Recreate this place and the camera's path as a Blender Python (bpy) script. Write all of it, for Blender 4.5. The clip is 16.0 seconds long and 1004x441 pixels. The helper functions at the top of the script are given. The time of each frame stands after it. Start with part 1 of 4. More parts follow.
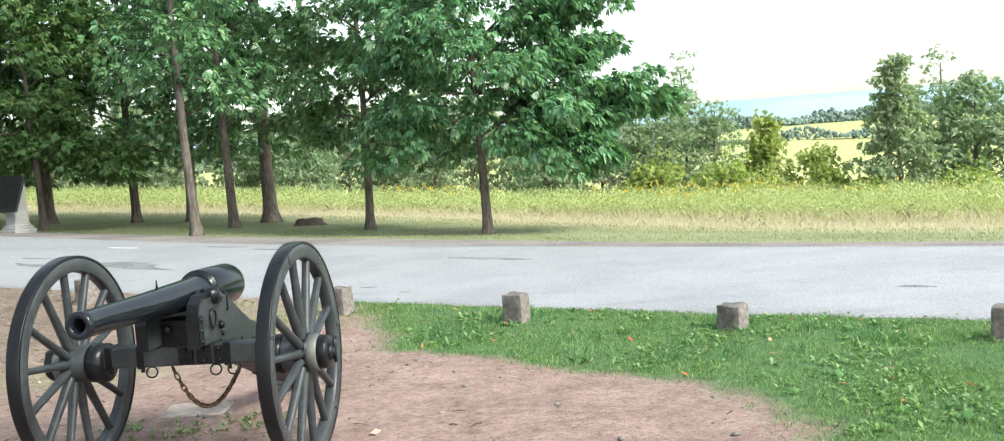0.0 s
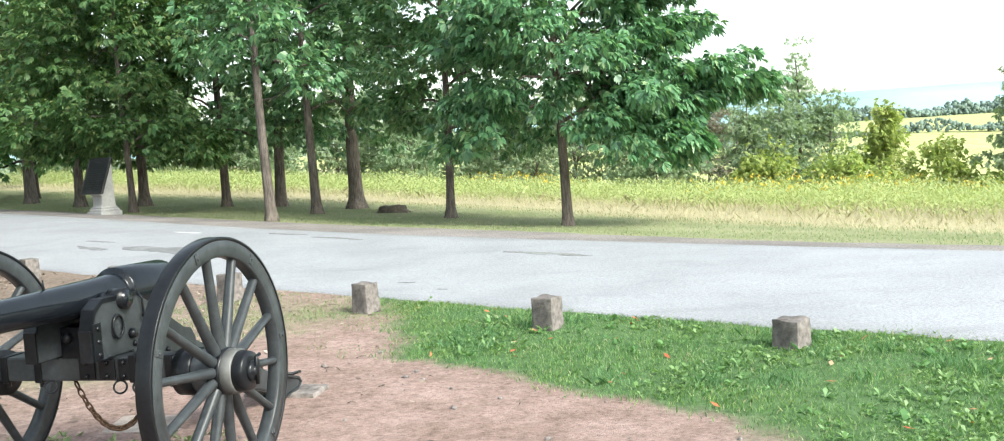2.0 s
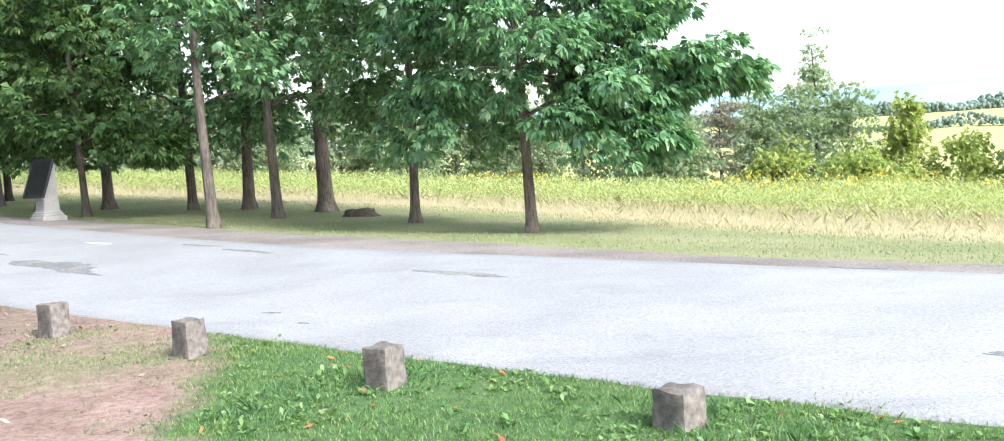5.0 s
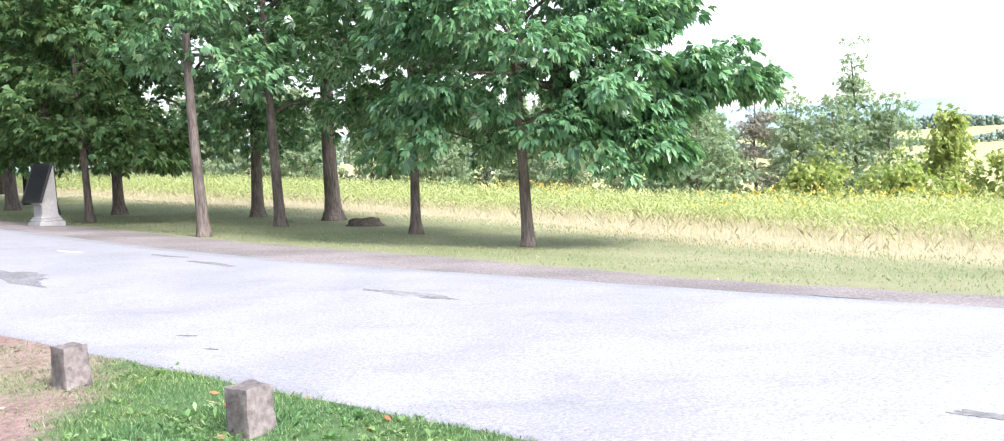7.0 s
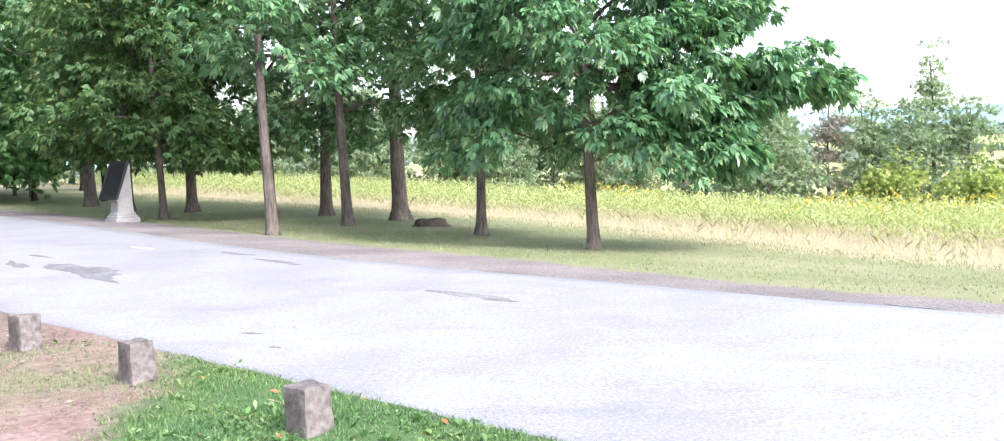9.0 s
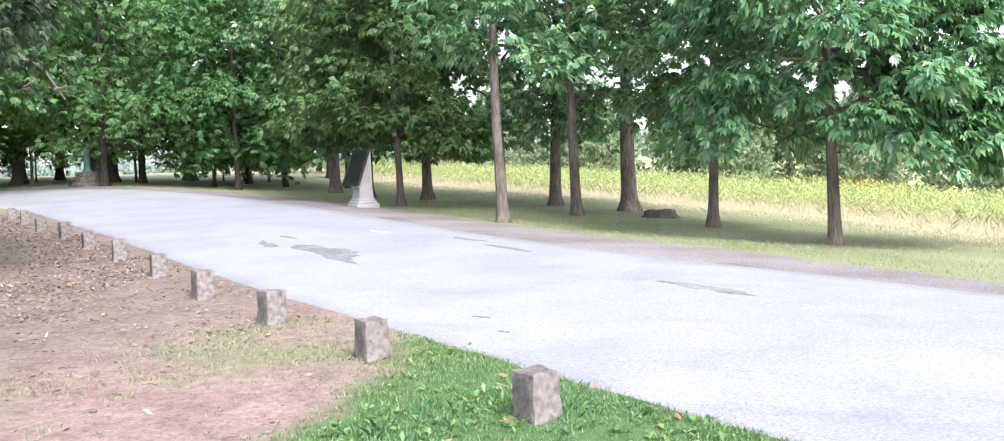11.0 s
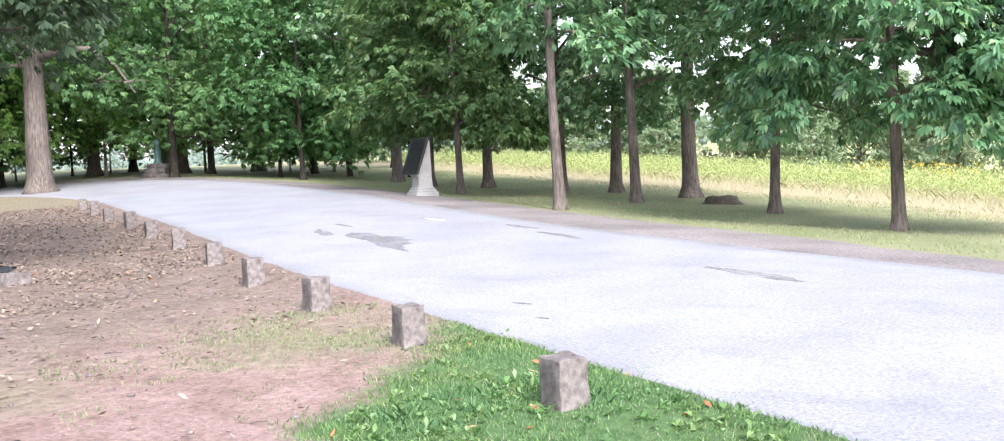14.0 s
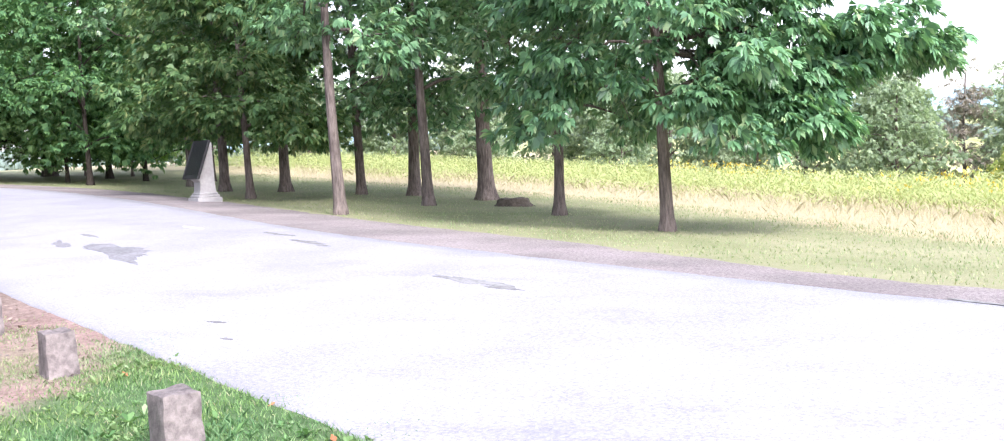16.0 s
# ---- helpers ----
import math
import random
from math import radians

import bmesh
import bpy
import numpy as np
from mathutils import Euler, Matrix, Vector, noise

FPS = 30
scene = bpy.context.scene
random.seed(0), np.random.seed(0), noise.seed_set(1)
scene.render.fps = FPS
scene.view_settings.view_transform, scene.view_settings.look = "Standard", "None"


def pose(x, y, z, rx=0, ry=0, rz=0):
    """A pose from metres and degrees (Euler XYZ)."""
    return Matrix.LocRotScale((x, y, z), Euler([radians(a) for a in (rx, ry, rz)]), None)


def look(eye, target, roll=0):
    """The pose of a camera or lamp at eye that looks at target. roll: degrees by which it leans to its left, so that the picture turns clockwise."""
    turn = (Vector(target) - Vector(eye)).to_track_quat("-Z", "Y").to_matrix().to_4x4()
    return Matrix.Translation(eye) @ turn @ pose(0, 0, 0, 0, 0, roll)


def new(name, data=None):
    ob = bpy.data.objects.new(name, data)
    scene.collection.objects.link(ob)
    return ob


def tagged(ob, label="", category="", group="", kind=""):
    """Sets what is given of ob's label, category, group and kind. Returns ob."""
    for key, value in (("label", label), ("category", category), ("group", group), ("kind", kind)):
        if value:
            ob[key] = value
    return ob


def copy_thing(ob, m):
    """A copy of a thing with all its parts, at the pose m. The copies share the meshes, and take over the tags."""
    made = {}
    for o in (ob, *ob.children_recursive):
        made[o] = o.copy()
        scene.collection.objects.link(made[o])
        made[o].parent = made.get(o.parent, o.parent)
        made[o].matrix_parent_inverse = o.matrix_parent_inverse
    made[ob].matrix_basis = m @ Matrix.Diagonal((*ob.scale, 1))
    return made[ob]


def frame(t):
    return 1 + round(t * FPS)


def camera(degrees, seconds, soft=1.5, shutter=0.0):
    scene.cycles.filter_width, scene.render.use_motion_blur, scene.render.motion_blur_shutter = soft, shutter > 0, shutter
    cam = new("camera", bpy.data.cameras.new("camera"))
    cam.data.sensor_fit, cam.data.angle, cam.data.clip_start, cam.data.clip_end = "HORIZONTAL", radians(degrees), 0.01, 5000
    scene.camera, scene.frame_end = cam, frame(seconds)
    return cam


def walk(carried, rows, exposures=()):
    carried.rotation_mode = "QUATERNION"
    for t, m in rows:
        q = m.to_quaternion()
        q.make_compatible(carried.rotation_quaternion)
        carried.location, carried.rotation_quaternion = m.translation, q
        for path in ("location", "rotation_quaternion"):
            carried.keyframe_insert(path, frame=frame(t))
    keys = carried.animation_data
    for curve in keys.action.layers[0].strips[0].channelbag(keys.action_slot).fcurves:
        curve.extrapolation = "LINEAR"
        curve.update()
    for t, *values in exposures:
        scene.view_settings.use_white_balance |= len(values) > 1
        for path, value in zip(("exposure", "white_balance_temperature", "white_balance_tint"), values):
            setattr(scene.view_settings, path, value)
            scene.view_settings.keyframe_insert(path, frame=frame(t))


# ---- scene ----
cam = camera(52.2, 16.0, 1.1)
TILT = 0.8  # degrees by which the plan is levelled
PATH = [
    (0, (-0.106, -0.491, 1.878), (-0.095, 1.302, 1.737), -4.2),
    (0.5, (0.2, -0.251, 1.818), (0.14, 1.543, 1.675), -4.0),
    (1, (0.384, 0.073, 1.796), (0.247, 1.862, 1.65), -3.8),
    (1.5, (0.568, 0.421, 1.809), (0.386, 2.206, 1.66), -3.8),
    (2, (0.718, 0.848, 1.76), (0.527, 2.631, 1.613), -3.6),
    (2.5, (0.803, 1.259, 1.748), (0.609, 3.043, 1.6), -3.6),
    (3, (0.951, 1.769, 1.713), (0.755, 3.552, 1.56), -3.5),
    (3.5, (1.105, 2.144, 1.676), (0.904, 3.926, 1.523), -3.6),
    (4, (1.381, 2.592, 1.688), (1.173, 4.373, 1.536), -3.8),
    (6.5, (2.739, 4.373, 1.659), (2.433, 6.142, 1.519), -3.5),
    (7, (2.882, 4.594, 1.621), (2.563, 6.36, 1.491), -3.3),
    (7.5, (2.954, 4.595, 1.646), (2.624, 6.36, 1.517), -3.1),
    (8, (2.952, 4.594, 1.656), (2.615, 6.357, 1.53), -3.0),
    (10.5, (2.806, 4.893, 1.553), (2.093, 6.542, 1.436), -2.6),
    (11, (2.774, 4.924, 1.548), (1.967, 6.529, 1.432), -2.5),
    (11.5, (2.738, 4.961, 1.532), (1.848, 6.521, 1.417), -2.4),
    (12, (2.723, 4.963, 1.536), (1.78, 6.491, 1.417), -2.4),
    (12.5, (2.708, 4.976, 1.527), (1.736, 6.486, 1.406), -2.5),
    (13, (2.714, 5.003, 1.526), (1.734, 6.508, 1.404), -2.6),
    (13.5, (2.82, 5.026, 1.517), (1.851, 6.538, 1.395), -2.9),
    (14, (2.972, 5.116, 1.503), (2.059, 6.663, 1.373), -3.1),
    (14.5, (3.146, 5.417, 1.469), (2.318, 7.009, 1.333), -3.4),
    (15, (3.38, 5.702, 1.469), (2.64, 7.336, 1.328), -3.5),
    (15.5, (3.612, 5.939, 1.463), (2.938, 7.602, 1.32), -3.4),
    (16, (3.782, 6.266, 1.445), (3.127, 7.936, 1.302), -3.3),
]
EXPOSURES = [(0.0, 1.26, 6400, 2), (2.0, 1.42, 6400, 2), (3.5, 1.53, 6350, 4), (4.2, 1.52, 6300, 5), (7.0, 1.62, 6100, 17), (10.5, 1.64, 6050, 17), (12.5, 1.56, 6080, 15), (14.0, 1.62, 6080, 18), (16.0, 1.75, 6020, 24)]
walk(cam, [(t, pose(0, 0, 0, TILT) @ look(eye, target, roll)) for t, eye, target, roll in PATH], EXPOSURES)

# ---- world and light ----
SUN_ELEV, SUN_TURN = 40.0, 128.0   # degrees; turn: compass angle from +y towards +x
world = bpy.data.worlds.new("hazy_sky")
scene.world = world
world.use_nodes = True
wn, wl = world.node_tree.nodes, world.node_tree.links
sky = wn.new("ShaderNodeTexSky")
sky.sky_type, sky.sun_disc = "NISHITA", False
sky.sun_elevation, sky.sun_rotation = radians(SUN_ELEV), radians(SUN_TURN)
sky.air_density, sky.dust_density, sky.ozone_density = 1.2, 2.0, 1.0
whiten = wn.new("ShaderNodeHueSaturation")
whiten.inputs["Saturation"].default_value = 0.45
wl.new(sky.outputs[0], whiten.inputs["Color"])
wl.new(whiten.outputs[0], wn["Background"].inputs["Color"])
wn["Background"].inputs["Strength"].default_value = 0.15
sun = new("sun", bpy.data.lights.new("sun", "SUN"))
sun.data.energy, sun.data.angle, sun.data.color = 2.5, radians(20), (1.0, 0.95, 0.87)
to_sun = Vector((math.sin(radians(SUN_TURN)) * math.cos(radians(SUN_ELEV)), math.cos(radians(SUN_TURN)) * math.cos(radians(SUN_ELEV)), math.sin(radians(SUN_ELEV))))
sun.matrix_world = look(to_sun * 100, (0, 0, 0))

rng = np.random.default_rng(7)


# ---- materials ----
def material(name, rough=0.8, metal=0.0, spec=0.4):
    m = bpy.data.materials.new(name)
    m.use_nodes = True
    b = m.node_tree.nodes["Principled BSDF"]
    b.inputs["Roughness"].default_value, b.inputs["Metallic"].default_value = rough, metal
    b.inputs["Specular IOR Level"].default_value = spec
    return m, m.node_tree.nodes, m.node_tree.links, b


def ramp(nodes, stops):
    r = nodes.new("ShaderNodeValToRGB")
    e = r.color_ramp.elements
    while len(e) < len(stops):
        e.new(0.5)
    for k, (p, c) in zip(e, stops):
        k.position, k.color = p, (*c, 1)
    return r


def tex(nodes, links, scale, detail=4, rough=0.55, coords="Object", stretch=None):
    c = nodes.new("ShaderNodeTexCoord")
    t = nodes.new("ShaderNodeTexNoise")
    t.inputs["Scale"].default_value, t.inputs["Detail"].default_value, t.inputs["Roughness"].default_value = scale, detail, rough
    if stretch:
        mp = nodes.new("ShaderNodeMapping")
        mp.inputs["Scale"].default_value = stretch
        links.new(c.outputs[coords], mp.inputs[0])
        links.new(mp.outputs[0], t.inputs["Vector"])
    else:
        links.new(c.outputs[coords], t.inputs["Vector"])
    return t


def mix(nodes, links, fac, a, b, blend="MIX"):
    m = nodes.new("ShaderNodeMix")
    m.data_type, m.blend_type = "RGBA", blend
    for sock, v in ((0, fac), (6, a), (7, b)):
        if hasattr(v, "links"):
            links.new(v, m.inputs[sock])
        elif sock:
            m.inputs[sock].default_value = (*v, 1)
        else:
            m.inputs[sock].default_value = v
    return m.outputs[2]


def bump(nodes, links, b, height, strength=0.4, dist=0.02):
    n = nodes.new("ShaderNodeBump")
    n.inputs["Strength"].default_value, n.inputs["Distance"].default_value = strength, dist
    links.new(height, n.inputs["Height"])
    links.new(n.outputs[0], b.inputs["Normal"])


def grainy(name, dark, light, scale, big=0.6, rough=0.85, metal=0.0, relief=0.3, dist=0.01, stretch=None, spec=0.4, tone=0.35):
    """Two scales of variation between two colours, with fine relief."""
    m, n, l, b = material(name, rough, metal, spec)
    fine, wide = tex(n, l, scale, 6, 0.65, stretch=stretch), tex(n, l, big, 3)
    r = ramp(n, [(0.3, dark), (0.7, light)])
    l.new(fine.outputs[0], r.inputs[0])
    w = ramp(n, [(0.35, (1 - tone,) * 3), (0.65, (1, 1, 1))])
    l.new(wide.outputs[0], w.inputs[0])
    l.new(mix(n, l, 1.0, r.outputs[0], w.outputs[0], "MULTIPLY"), b.inputs["Base Color"])
    bump(n, l, b, fine.outputs[0], relief, dist)
    return m


def leafy(name, stops, glow=0.35, rough=0.5, spec=0.35, patch=None):
    """Foliage: colour varies from leaf to leaf, and light comes through."""
    m, n, l, b = material(name, rough, 0, spec)
    g = n.new("ShaderNodeNewGeometry")
    r = ramp(n, stops)
    l.new(g.outputs["Random Per Island"], r.inputs[0])
    info = n.new("ShaderNodeObjectInfo")
    hue = n.new("ShaderNodeHueSaturation")
    mr = n.new("ShaderNodeMapRange")
    mr.inputs[3].default_value, mr.inputs[4].default_value = 0.485, 0.515
    l.new(info.outputs["Random"], mr.inputs[0])
    l.new(mr.outputs[0], hue.inputs["Hue"])
    tint = r.outputs[0]
    if patch:
        wide = ramp(n, [(0.38, (1, 1, 1)), (0.62, patch)])
        l.new(tex(n, l, 1.1, 5, 0.6).outputs[0], wide.inputs[0])
        tint = mix(n, l, 1.0, tint, wide.outputs[0], "MULTIPLY")
    l.new(tint, hue.inputs["Color"])
    l.new(hue.outputs[0], b.inputs["Base Color"])
    t = n.new("ShaderNodeBsdfTranslucent")
    l.new(mix(n, l, 1.0, hue.outputs[0], (1.2, 1.3, 0.8), "MULTIPLY"), t.inputs["Color"])
    s = n.new("ShaderNodeMixShader")
    s.inputs[0].default_value = glow
    l.new(b.outputs[0], s.inputs[1])
    l.new(t.outputs[0], s.inputs[2])
    l.new(s.outputs[0], n["Material Output"].inputs["Surface"])
    return m


def ground_material():
    m, n, l, b = material("earth_and_turf", 0.95, 0, 0.2)
    fine, mid, big = tex(n, l, 9, 8, 0.7), tex(n, l, 1.6, 5), tex(n, l, 0.25, 4)
    speck, grit = tex(n, l, 60, 5, 0.75), tex(n, l, 26, 6, 0.8)

    def attr(k):
        a = n.new("ShaderNodeAttribute")
        a.attribute_name = k
        return a.outputs["Fac"]

    def blend(v, rag, lo, hi):
        ad = n.new("ShaderNodeMath")
        ad.operation = "MULTIPLY_ADD"
        l.new(rag.outputs[0], ad.inputs[0])
        ad.inputs[1].default_value = 1.2
        l.new(v, ad.inputs[2])
        mr = n.new("ShaderNodeMapRange")
        mr.interpolation_type = "SMOOTHSTEP"
        l.new(ad.outputs[0], mr.inputs[0])
        mr.inputs[1].default_value, mr.inputs[2].default_value = lo + 0.6, hi + 0.6
        return mr.outputs[0]

    def col(t, *stops):
        r = ramp(n, list(stops))
        l.new(t.outputs[0], r.inputs[0])
        return r.outputs[0]

    dirt = mix(n, l, 0.5, col(fine, (0.32, (0.11, 0.073, 0.060)), (0.5, (0.30, 0.21, 0.182)), (0.72, (0.45, 0.336, 0.30))), col(mid, (0.3, (0.17, 0.115, 0.09)), (0.7, (0.40, 0.29, 0.264))))
    litter = mix(n, l, 0.5, col(fine, (0.34, (0.075, 0.06, 0.048)), (0.52, (0.21, 0.165, 0.135)), (0.7, (0.34, 0.28, 0.235))), col(mid, (0.3, (0.15, 0.115, 0.092)), (0.7, (0.30, 0.23, 0.19))))
    sparse = col(fine, (0.35, (0.15, 0.14, 0.085)), (0.7, (0.31, 0.26, 0.19)))
    lush = col(fine, (0.3, (0.045, 0.09, 0.032)), (0.7, (0.12, 0.20, 0.08)))
    verge = mix(n, l, 0.5, col(fine, (0.3, (0.16, 0.185, 0.09)), (0.7, (0.28, 0.28, 0.16))), col(big, (0.35, (0.16, 0.19, 0.08)), (0.65, (0.32, 0.31, 0.19))))
    meadow = col(fine, (0.3, (0.28, 0.25, 0.15)), (0.7, (0.43, 0.38, 0.24)))
    hay = col(big, (0.4, (0.30, 0.33, 0.13)), (0.6, (0.42, 0.42, 0.19)))
    bits = col(grit, (0.36, (0.5, 0.48, 0.46)), (0.47, (0.92, 0.92, 0.92)), (0.58, (1, 1, 1)), (0.68, (1.45, 1.42, 1.38)))
    dirt, litter = mix(n, l, 1.0, dirt, bits, "MULTIPLY"), mix(n, l, 1.0, litter, bits, "MULTIPLY")
    c = mix(n, l, blend(attr("litter"), mid, -0.8, 0.8), dirt, litter)
    c = mix(n, l, blend(attr("sparse"), mid, -0.5, 0.5), c, sparse)
    c = mix(n, l, blend(attr("lush"), mid, -0.25, 0.25), c, lush)
    c = mix(n, l, blend(attr("verge"), mid, -0.4, 0.4), c, verge)
    c = mix(n, l, blend(attr("meadow"), mid, -0.8, 0.8), c, meadow)
    c = mix(n, l, blend(attr("hay"), mid, -0.5, 0.5), c, hay)
    l.new(mix(n, l, 0.3, c, speck.outputs[0], "OVERLAY"), b.inputs["Base Color"])
    bump(n, l, b, grit.outputs[0], 0.8, 0.02)
    return m


def road_material():
    m, n, l, b = material("worn_asphalt", 0.62, 0, 0.5)
    speck, wide, stain = tex(n, l, 38, 6, 0.85), tex(n, l, 0.7, 5), tex(n, l, 2.2, 5, stretch=(0.35, 1, 1))
    r = ramp(n, [(0.32, (0.153, 0.154, 0.163)), (0.5, (0.298, 0.301, 0.321)), (0.7, (0.443, 0.447, 0.47))])
    l.new(speck.outputs[0], r.inputs[0])
    w = ramp(n, [(0.35, (0.86,) * 3), (0.6, (1, 1, 1))])
    l.new(wide.outputs[0], w.inputs[0])
    s = ramp(n, [(0.3, (0.88,) * 3), (0.45, (1, 1, 1))])
    l.new(stain.outputs[0], s.inputs[0])
    c = mix(n, l, 1.0, r.outputs[0], w.outputs[0], "MULTIPLY")
    l.new(mix(n, l, 1.0, c, s.outputs[0], "MULTIPLY"), b.inputs["Base Color"])
    bump(n, l, b, speck.outputs[0], 0.35, 0.006)
    return m


GROUND = ground_material()
ROAD = road_material()
GRAVEL = grainy("crushed_stone", (0.12, 0.105, 0.10), (0.38, 0.34, 0.325), 30, 0.5, 0.95, relief=0.8, dist=0.03)
TAR = grainy("dark_tar_patch", (0.12, 0.122, 0.125), (0.31, 0.312, 0.32), 22, 2.0, 0.8)
CRACK = grainy("sealed_crack", (0.15, 0.153, 0.145), (0.31, 0.315, 0.30), 16, 2.0, 0.8)
ROAD_PAINT = grainy("faded_road_paint", (0.5, 0.5, 0.5), (0.8, 0.8, 0.78), 25, 2.0, 0.7)
GRANITE = grainy("rough_granite", (0.11, 0.096, 0.09), (0.30, 0.265, 0.248), 15, 4.0, 0.9, relief=0.8, dist=0.02, tone=0.45)
PALE_SLAB = grainy("pale_trodden_stone", (0.29, 0.235, 0.20), (0.50, 0.43, 0.385), 16, 3.0, 0.9, relief=0.5, dist=0.01)
MARBLE = grainy("pale_cut_stone", (0.36, 0.355, 0.345), (0.45, 0.44, 0.43), 14, 2.0, 0.7, relief=0.2, tone=0.25)
BRONZE = grainy("dark_bronze_plate", (0.03, 0.03, 0.033), (0.075, 0.075, 0.08), 25, 3.0, 0.45, 0.6, 0.2)
VERDIGRIS = grainy("green_bronze", (0.10, 0.20, 0.19), (0.2, 0.34, 0.33), 14, 3.0, 0.6, 0.3)
BARREL = grainy("black_gun_paint", (0.006, 0.008, 0.011), (0.013, 0.016, 0.021), 30, 5.0, 0.16, 0.0, 0.03, 0.002, spec=0.3)
IRON = grainy("black_iron_fittings", (0.005, 0.006, 0.008), (0.013, 0.014, 0.017), 40, 6.0, 0.28, 0.0, 0.3, 0.003, spec=0.25)
OLIVE = grainy("olive_grey_carriage_paint", (0.027, 0.031, 0.034), (0.058, 0.065, 0.071), 18, 2.5, 0.34, 0.0, 0.15, 0.003, spec=0.35)
HUB_PAINT = grainy("pale_worn_hub_paint", (0.08, 0.082, 0.08), (0.16, 0.16, 0.155), 14, 3.0, 0.4, 0.0, 0.15, 0.003)
RUST = grainy("rusty_chain_iron", (0.06, 0.035, 0.022), (0.16, 0.095, 0.06), 60, 8.0, 0.75, 0.3, 0.3, 0.003)
BORE = grainy("dark_bore", (0.004, 0.004, 0.004), (0.008, 0.008, 0.008), 20, 2.0, 0.9)
BARK = grainy("furrowed_bark", (0.075, 0.062, 0.054), (0.30, 0.25, 0.22), 20, 1.2, 0.95, 0, 1.0, 0.05, (1, 1, 0.16), 0.15)
# bark albedo lowered to hold the shade under the crowns
SHADED_BARK = grainy("shade_tinted_bark", (0.022, 0.019, 0.016), (0.10, 0.085, 0.07), 18, 1.0, 0.95, 0, 1.0, 0.05, (1, 1, 0.3), 0.15)
PALE_BARK = grainy("pale_oak_bark", (0.075, 0.064, 0.056), (0.26, 0.22, 0.195), 18, 1.0, 0.95, 0, 1.0, 0.05, (1, 1, 0.16), 0.15)
STUMP_WOOD = grainy("weathered_stump", (0.05, 0.04, 0.03), (0.16, 0.13, 0.10), 12, 2.0, 0.95, 0, 0.8, 0.03)
LEAF = leafy("hickory_leaves", [(0.0, (0.048, 0.116, 0.058)), (0.45, (0.122, 0.257, 0.119)), (0.85, (0.184, 0.337, 0.165)), (1.0, (0.275, 0.37, 0.178))], 0.26, 0.34, 0.55)
LEAF_WARM = leafy("yellowing_leaves", [(0.0, (0.047, 0.106, 0.04)), (0.5, (0.102, 0.192, 0.069)), (0.85, (0.151, 0.236, 0.089)), (1.0, (0.22, 0.253, 0.1))], 0.28)
LEAF_YOUNG = leafy("young_woodland_leaves", [(0.0, (0.117, 0.221, 0.065)), (0.5, (0.195, 0.325, 0.091)), (1.0, (0.286, 0.416, 0.117))], 0.45)
LEAF_FOREST = leafy("forest_leaves", [(0.0, (0.055, 0.124, 0.055)), (0.5, (0.115, 0.224, 0.091)), (1.0, (0.18, 0.295, 0.115))], 0.42, 0.65, 0.2)
# oak leaves darkened in colour to stand for their backlit, shaded undersides
LEAF_OAK_SHADED = leafy("shade_tinted_oak_leaves", [(0.0, (0.035, 0.062, 0.034)), (0.6, (0.065, 0.105, 0.056)), (1.0, (0.11, 0.155, 0.085))], 0.25, 0.5, 0.35)
# cedar green lightened so the leaf colour includes the tree line's haze
LEAF_CEDAR = leafy("haze_paled_cedar_sprays", [(0.0, (0.192, 0.258, 0.168)), (0.6, (0.264, 0.342, 0.222)), (1.0, (0.336, 0.408, 0.264))], 0.45, 0.75, 0.15)
LEAF_DYING = leafy("dying_cedar_sprays", [(0.0, (0.20, 0.18, 0.15)), (1.0, (0.33, 0.30, 0.26))], 0.4, 0.8, 0.15)
LEAF_LIGHT = leafy("light_shrub_leaves", [(0.0, (0.21, 0.29, 0.085)), (0.5, (0.31, 0.38, 0.12)), (1.0, (0.42, 0.44, 0.15))], 0.45)
LAWN = leafy("lawn_blades", [(0.0, (0.069, 0.155, 0.058)), (0.6, (0.152, 0.285, 0.111)), (0.9, (0.245, 0.37, 0.176)), (1.0, (0.372, 0.36, 0.286))], 0.4, patch=(1.3, 1.12, 0.95))
TUFT = leafy("blue_green_tuft_blades", [(0.0, (0.07, 0.16, 0.07)), (0.6, (0.13, 0.27, 0.12)), (1.0, (0.22, 0.36, 0.17))], 0.4)
WEED = leafy("lawn_weed_leaves", [(0.0, (0.086, 0.18, 0.063)), (0.6, (0.162, 0.294, 0.109)), (1.0, (0.261, 0.38, 0.207))], 0.35, 0.55, patch=(1.15, 1.05, 0.95))
MOWN = leafy("mown_verge_blades", [(0.0, (0.157, 0.23, 0.102)), (0.5, (0.228, 0.29, 0.145)), (1.0, (0.351, 0.37, 0.233))], 0.3, patch=(1.15, 1.03, 1.0))
DRY = leafy("dry_tall_grass", [(0.0, (0.37, 0.335, 0.22)), (0.5, (0.44, 0.395, 0.265)), (1.0, (0.51, 0.46, 0.32))], 0.3)
GOLDENROD = leafy("meadow_herb_leaves", [(0.0, (0.30, 0.355, 0.14)), (0.5, (0.37, 0.415, 0.175)), (1.0, (0.44, 0.455, 0.22))], 0.35)
BLOSSOM = leafy("yellow_blossom", [(0.0, (0.55, 0.38, 0.03)), (1.0, (0.75, 0.55, 0.06))], 0.2)
FALLEN = leafy("fallen_leaves", [(0.0, (0.10, 0.075, 0.06)), (0.5, (0.25, 0.195, 0.155)), (0.96, (0.35, 0.29, 0.235)), (1.0, (0.46, 0.20, 0.06))], 0.1, 0.8)
